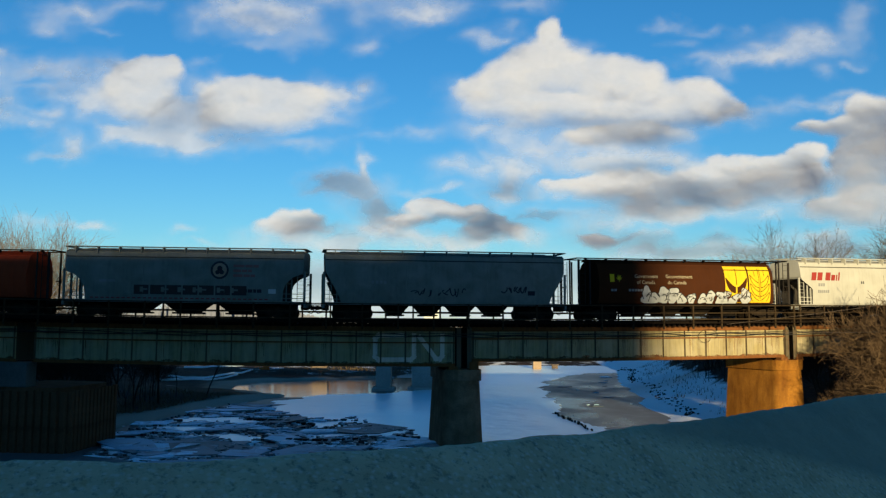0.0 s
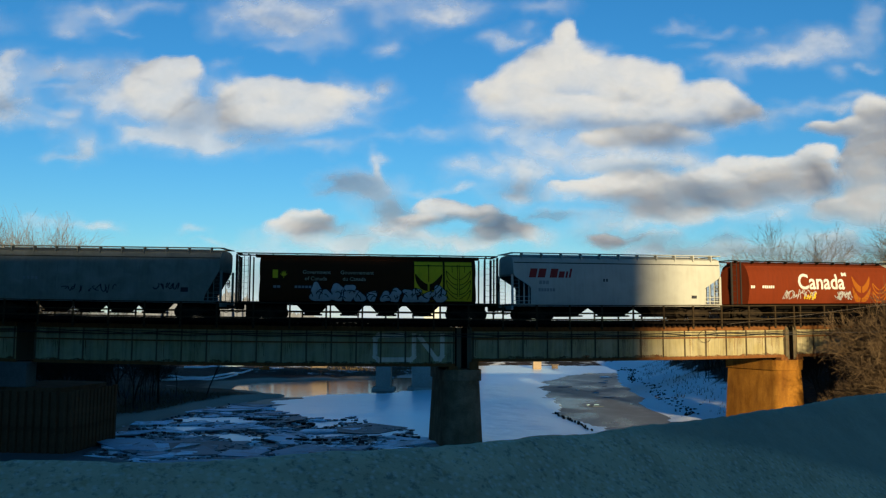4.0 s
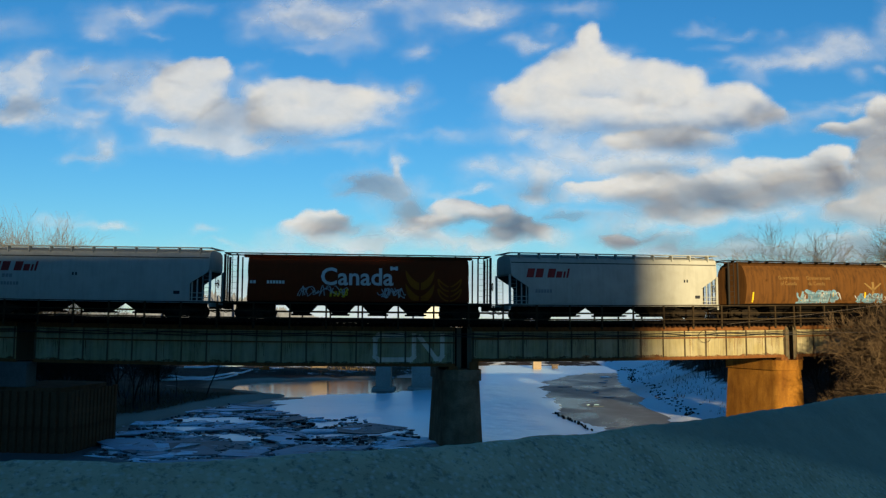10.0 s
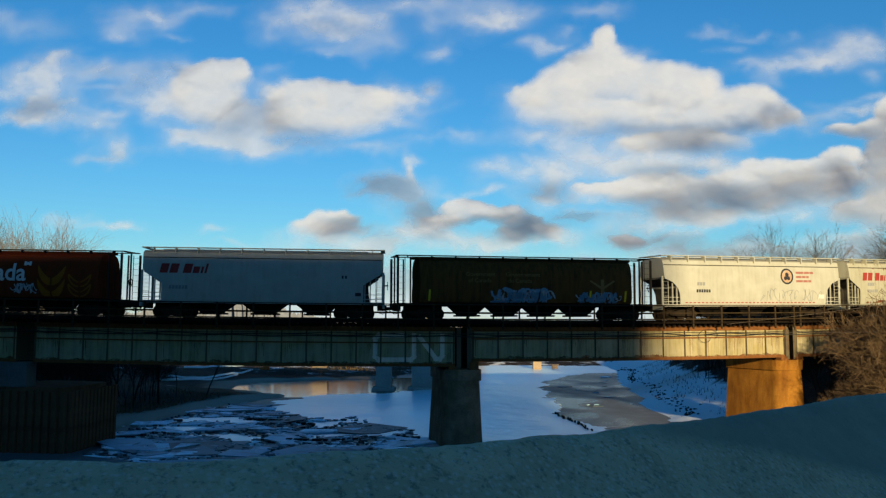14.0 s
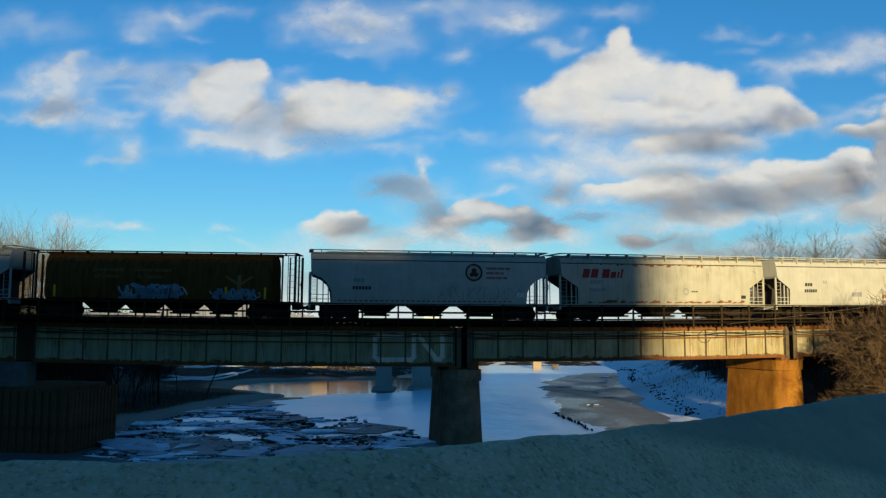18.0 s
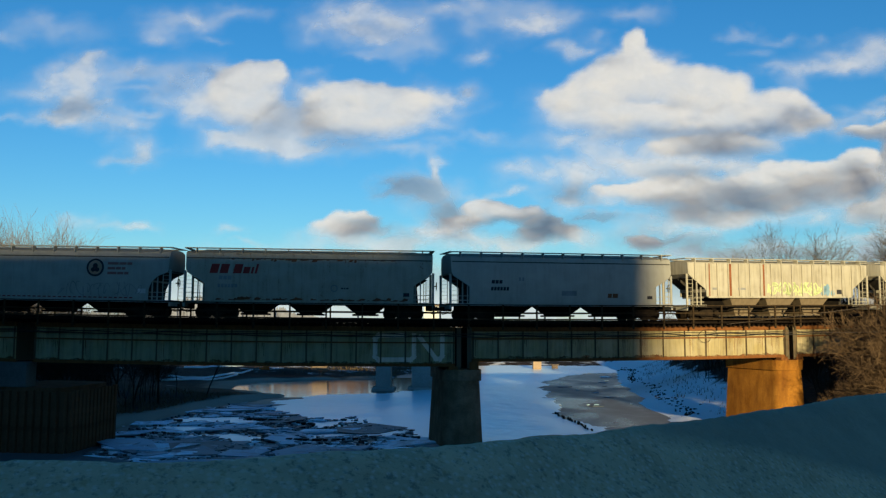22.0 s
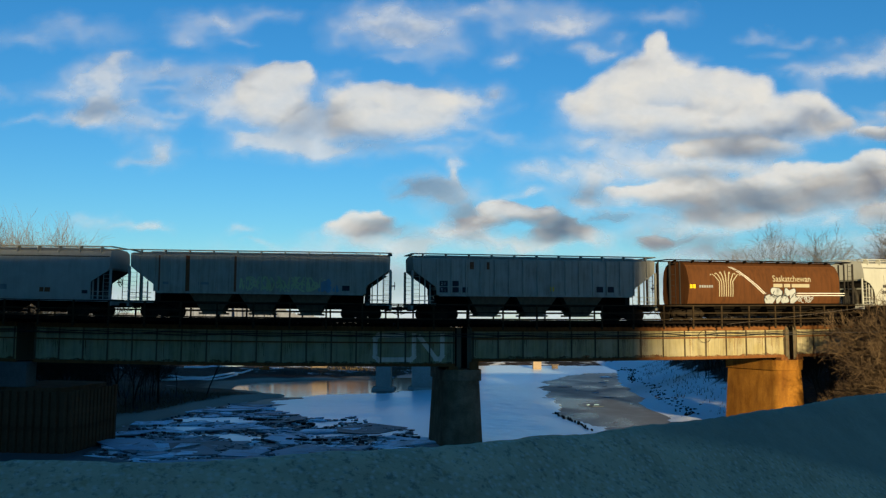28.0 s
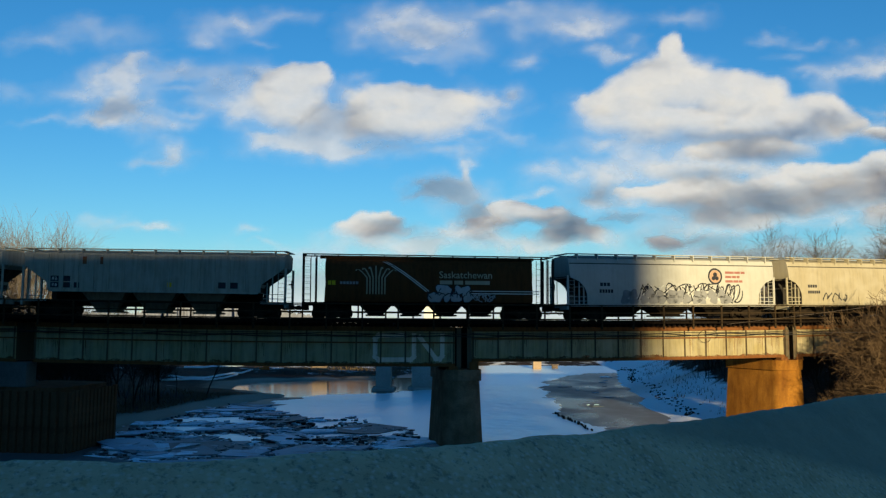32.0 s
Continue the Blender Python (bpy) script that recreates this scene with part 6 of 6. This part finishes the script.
    bars(car, "smooth", -6.15, 2.05, (0.16,) * 6, 0.22, M_FAINT)
    bars(car, "smooth", -1.3, 2.75, (0.12, 0.12), 0.2, M_DARKMARK, 0, 0.1)
    bars(car, "smooth", 5.6, 1.6, (0.42,), 0.22, M_DARKMARK)
    # red-brown with large white word
    car, L = hopper_car("round", "round", 45.0, 62.9, M_RED, "oxide red cylindrical hopper car with a large white word", 4)
    decal(car, "round", "lettering", writing("Canada", 1.62, 0.030), M_WHITE, "large worn white lettering", -2.6, 2.35)
    bm = bmesh.new()
    for dx in (0.0, 0.34):
        patch(bm, 2.05 + dx, 2.22 + dx, 3.35, 3.62, 0, 1)
    disc(bm, 2.30, 3.48, 0.10)
    decal(car, "round", "small_flag", bm, M_WHITE)
    bars(car, "round", -7.2, 2.38, (0.16, 0.16), 0.2, M_MARK)
    bars(car, "round", -6.1, 2.38, (0.15,) * 6, 0.2, M_MARK)
    strokes(car, "round", -4.0, 1.55, 3.2, 0.75, 18, r, M_GRAF_W, 0.03, "white and yellow sprayed scribble")
    strokes(car, "round", -1.9, 1.5, 1.0, 0.6, 6, r, M_YELLOW, 0.05, "yellow sprayed scribble")
    strokes(car, "round", 1.4, 1.5, 1.5, 0.7, 16, r, M_GRAF_W, 0.035, "white sprayed scribble")
    bm = bmesh.new()
    leaves(bm, 4.05, (2.05, 1.15), 0.92, 1.35)
    leaf_lines(bm, 6.05, (2.0, 1.35), 0.72, 0.80, 0.05)
    decal(car, "round", "sheaf_shape", bm, M_SHEAF, "faded orange sheaf shape")
    # pale grey, red mark
    car, L = hopper_car("smooth", "smooth", 64.1, 80.2, M_GREY, "grey smooth hopper car with slanting red lettering bars", 3)
    red_mark(car, -6.8, 3.0)
    bars(car, "smooth", -6.15, 1.95, (0.16,) * 6, 0.24, M_FAINT, 0.05)
    bars(car, "smooth", 5.2, 2.75, (0.12, 0.12), 0.2, M_DARKMARK, 0, 0.1)
    bars(car, "smooth", 6.1, 1.6, (0.40,), 0.22, M_DARKMARK)
    # ochre-brown
    car, L = hopper_car("round", "round", 81.0, 99.3, M_OCHRE, "ochre brown cylindrical hopper car with blue graffiti", 4)
    leaf_flag(car, -6.3, 2.75, M_OCHRE)
    for text, x, z in (("Government", -4.4, 3.05), ("of Canada", -4.25, 2.62), ("Gouvernement", -1.6, 3.05), ("du Canada", -1.45, 2.62)):
        decal(car, "round", "lettering", writing(text, 0.40, 0.0), M_WORN, "nearly worn away lettering", x, z)
    strokes(car, "round", -2.3, 1.24, 3.7, 1.0, 34, r, M_GRAF_B, 0.085, "blue sprayed graffiti")
    strokes(car, "round", -2.3, 1.24, 3.9, 0.9, 12, r, M_GRAF_W, 0.035, "pale sprayed lines")
    strokes(car, "round", 3.7, 1.24, 2.7, 0.75, 26, r, M_GRAF_B, 0.075, "blue sprayed graffiti")
    strokes(car, "round", 3.6, 1.24, 3.1, 0.7, 10, r, M_GRAF_W, 0.035, "pale sprayed lines")
    for x in (-7.0, -2.2, 1.0, 4.4, 7.0):
        bars(car, "round", x, 1.35, (0.14,), 0.75, M_YELLOW, 0.05)
    bm = bmesh.new()
    patch(bm, 5.25, 5.5, 1.7, 2.9, 0, 5)
    for side in (-1, 1):
        p = [(5.37, 2.35), (5.37 + side * 0.85, 2.85), (5.37 + side * 0.95, 2.78), (5.37, 2.15)]
        bm.faces.new([bm.verts.new((u, 0, v)) for u, v in p])
    decal(car, "round", "tree_shape", bm, M_WORN, "pale tree-like scar in the paint")
    # slate blue with emblem
    car, L = hopper_car("smooth", "curved", 100.1, 116.4, M_GREY, "grey smooth hopper car with a round emblem and dark scribbles", 3, see_through=True)
    emblem(car, 2.95, 3.28, 3.8)
    bars(car, "smooth", -5.2, 2.55, (0.2, 0.2, 0.2), 0.24, M_FAINT, 0.1)
    bars(car, "smooth", -5.25, 2.05, (0.16,) * 6, 0.22, M_DARKMARK)
    strokes(car, "smooth", 0.8, 1.4, 5.2, 0.95, 16, r, M_FAINT, 0.022, "thin dark sprayed scribble")
    bars(car, "smooth", 5.9, 1.62, (0.55,), 0.30, M_WHITE)
    bars(car, "smooth", -6.2, 1.28, (0.22,) * 34, 0.07, M_REDMARK, 0, 0.13, "row of red and white safety strips")
    # rust-streaked with red mark
    car, L = hopper_car("smooth", "smooth", 117.2, 133.8, M_GREY_OLD, "rust-streaked grey hopper car with slanting red lettering bars", 3)
    red_mark(car, -6.6, 3.02)
    bars(car, "smooth", -6.0, 2.6, (0.24, 0.24, 0.24), 0.26, M_FAINT, 0.1)
    bars(car, "smooth", -6.05, 2.08, (0.17,) * 6, 0.24, M_FAINT)
    bm = bmesh.new()
    disc(bm, 1.6, 2.1, 0.24, 0.17, 18)
    decal(car, "smooth", "stencil_ring", bm, M_FAINT)
    bars(car, "smooth", 2.05, 2.05, (0.14, 0.1, 0.16), 0.1, M_DARKMARK)
    bars(car, "smooth", 6.2, 1.6, (0.40,), 0.24, M_DARKMARK)
    for z0, reach_x, n in ((1.27, 6.3, 60), (1.30, 6.0, 30), (4.02, 5.6, 46)):
        bm = bmesh.new()
        for i in range(n):
            x, w, h = r.uniform(-reach_x, reach_x), r.uniform(0.06, 0.5), r.uniform(0.03, 0.11) * r.choice((1, 1, 2))
            z = z0 + r.uniform(-0.02, 0.03) - (h if z0 > 3 else 0)
            bm.faces.new([bm.verts.new((u, 0, v)) for u, v in ((x, z), (x + w * 0.8, z + 0.01), (x + w, z + h * 0.7), (x + w * 0.4, z + h), (x + w * 0.1, z + h * 0.6))])
        decal(car, "smooth", "rust_edge", bm, M_RUST, "flaking rust patches")
    # plain grey
    car, L = hopper_car("smooth", "smooth", 134.8, 151.2, M_GREY, "plain grey smooth hopper car with small dark lettering", 3)
    bars(car, "smooth", -5.25, 2.55, (0.22, 0.22, 0.22), 0.24, M_DARKMARK, 0.1)
    bars(car, "smooth", -5.3, 2.08, (0.17,) * 6, 0.24, M_DARKMARK, 0.1)
    bars(car, "smooth", -3.3, 2.75, (0.14, 0.14), 0.24, M_FAINT, 0, 0.1)
    bars(car, "smooth", -0.2, 1.75, (1.1,), 0.34, M_FAINT)
    bars(car, "smooth", 3.2, 1.62, (0.3, 0.4), 0.3, M_RUST, 0.1, 0.06, "small orange tag", "tag")
    bars(car, "smooth", 6.2, 1.55, (0.40,), 0.22, M_DARKMARK)
    # two ribbed cars
    car, L = hopper_car("ribbed", "ribbed", 152.3, 169.7, M_RIB, "ribbed dirty grey hopper car with rust runs and pale green graffiti", 3)
    strokes(car, "ribbed", -1.2, 1.85, 5.0, 1.0, 34, r, M_GRAF_G, 0.06, "pale green sprayed graffiti")
    bubbles(car, "ribbed", 3.9, 1.85, 1.2, 0.8, 3, r, M_GRAF_B, None, "dark blue sprayed patch")
    for x, w in ((-5.0, 0.34), (-1.75, 0.16), (-6.7, 0.10)):
        bars(car, "ribbed", x, 1.80, (w,), 2.36, M_RUST, 0, 0, "rust run down the side", "rust_run")
    bars(car, "ribbed", -6.4, 2.25, (0.5, 0.7), 0.16, M_FAINT, 0, 1.8)
    bars(car, "ribbed", 5.4, 1.95, (0.5,), 0.34, M_DARKMARK)
    car, L = hopper_car("ribbed", "ribbed", 171.0, 188.7, M_RIB, "ribbed grey hopper car with dark stencil panels", 3)
    for z in (1.92, 2.34):
        bars(car, "ribbed", -6.9, z, (0.55, 0.52, 0.36 if z < 2 else 0.01), 0.36, M_DARKMARK, 0, 0.25, "dark stencil panel", "stencil_panel")
        bars(car, "ribbed", -6.8, z + 0.07, (0.14, 0.14), 0.22, M_MARK, 0, 0.06)
    bars(car, "ribbed", 4.3, 2.0, (0.5, 0.5), 0.40, M_DARKMARK, 0, 0.3, "dark stencil panel", "stencil_panel")
    bars(car, "ribbed", -4.8, 3.5, (0.28, 0.2), 0.5, M_RUST, 0, 0.9, "rust run down the side", "rust_run")
    bars(car, "ribbed", 0.9, 2.05, (0.3,), 0.3, M_YELLOW)
    # brown with sheaf
    car, L = hopper_car("round", "round", 189.7, 206.9, M_RUSSET, "brown cylindrical hopper car with a yellow sheaf and white graffiti", 4)
    bm = bmesh.new()
    for i in range(7):
        x = -4.6 + 0.20 * i
        patch(bm, x + 0.25, x + 0.33, 1.75, 2.85, 0, 5)
        side = (i - 3) / 3
        for j in range(5):
            t0, t1 = j / 5, (j + 1) / 5
            a = (x + 0.29 + side * 0.75 * math.sin(t0 * 1.4), 2.85 + 0.75 * math.sin(t0 * 2.2) * (1.1 - 0.35 * abs(side)))
            b = (x + 0.29 + side * 0.75 * math.sin(t1 * 1.4), 2.85 + 0.75 * math.sin(t1 * 2.2) * (1.1 - 0.35 * abs(side)))
            bm.faces.new([bm.verts.new((u, 0, v)) for u, v in ((a[0] - 0.05, a[1]), (a[0] + 0.05, a[1]), (b[0] + 0.05, b[1]), (b[0] - 0.05, b[1]))])
    decal(car, "round", "sheaf_shape", bm, M_TAN, "pale yellow sheaf shape")
    for off in (0.0, 0.2):
        bm = bmesh.new()
        pts = [(-3.2 + off + 2.9 * t, 3.95 - 2.0 * t ** 1.15) for t in (i / 14 for i in range(15))]
        for p, q in zip(pts, pts[1:]):
            bm.faces.new([bm.verts.new((u, 0, v)) for u, v in ((p[0] - 0.05, p[1]), (p[0] + 0.04, p[1]), (q[0] + 0.04, q[1]), (q[0] - 0.05, q[1]))])
        decal(car, "round", "swoop_stripe", bm, M_MARK, "curved cream stripe")
    bars(car, "round", 2.5, 1.98, (5.0,), 0.06, M_MARK, 0, 0, "", "stripe")
    bars(car, "round", 2.5, 1.82, (5.0,), 0.06, M_MARK, 0, 0, "", "stripe")
    decal(car, "round", "lettering", writing("Saskatchewan", 0.66, 0.006), M_TAN, "worn cream lettering", 0.55, 2.88)
    bars(car, "round", 0.6, 2.45, (0.85, 0.6, 1.7), 0.26, M_TAN, 0, 0.14, "worn cream lettering bars")
    bars(car, "round", -6.9, 2.35, (0.22, 0.22), 0.28, M_YELLOW)
    bars(car, "round", -6.1, 2.4, (0.16,) * 6, 0.18, M_FAINT)
    bubbles(car, "round", -0.3, 1.24, 3.1, 1.15, 5, r, M_GRAF_W, M_DARKMARK, "white bubble graffiti")
    strokes(car, "round", 2.9, 1.30, 1.4, 0.6, 12, r, M_GRAF_W, 0.035, "white sprayed scribble")
    # pale with emblem and long graffiti
    car, L = hopper_car("smooth", "curved", 207.8, 224.8, M_PALE, "pale grey smooth hopper car with a round emblem and black graffiti", 3)
    emblem(car, 3.3, 3.22, 4.15)
    bars(car, "smooth", -6.0, 2.45, (0.22, 0.22, 0.22), 0.24, M_DARKMARK)
    bars(car, "smooth", -6.05, 1.98, (0.17,) * 5, 0.24, M_DARKMARK)
    bubbles(car, "smooth", -4.4, 1.24, 9.2, 1.0, 13, r, M_FAINT, None, "grey fill of the graffiti")
    strokes(car, "smooth", -3.0, 1.26, 8.0, 1.45, 44, r, M_DARKMARK, 0.05, "black sprayed graffiti")
    strokes(car, "smooth", -2.8, 1.26, 8.0, 1.40, 34, r, M_WHITE, 0.04, "white sprayed highlights")
    # tan, entering last
    car, L = hopper_car("smooth", "curved", 225.9, 242.4, M_TAN, "tan smooth hopper car entering over the bridge", 3)
    bars(car, "smooth", -6.1, 2.45, (0.2, 0.2, 0.2, 0.2), 0.22, M_DARKMARK)
    bars(car, "smooth", -6.1, 2.0, (0.17,) * 6, 0.22, M_DARKMARK)
    strokes(car, "smooth", -4.4, 1.3, 2.6, 0.75, 9, r, M_DARKMARK, 0.05, "black sprayed graffiti")


wagons()


# ---- what moves: the train to the left, the clouds to the right ----
def travel(t):
    """Metres that the train has gone since the start."""
    u = t / 32
    return u * (181.0768 + u * (53.1261 + u * (-103.5959 + u * (113.6667 - u * 45.1718))))


def motions():
    for car, s in TRAIN:
        walk(car, [(t, line_pose(s - travel(t), 1.6, 0.15)) for t in (0.5 * i for i in range(65))])
    for wheel in WHEELS:
        at = wheel.matrix_basis.translation.copy()
        walk(wheel, [(t, Matrix.Translation(at) @ Matrix.Rotation(-travel(t) / 0.46, 4, "Y")) for t in (0.1 * i for i in range(321))])
    for ob, start, end in DRIFTS:
        walk(ob, [(0.0, start), (16.0, start.lerp(end, 0.515)), (32.0, end)])


motions()
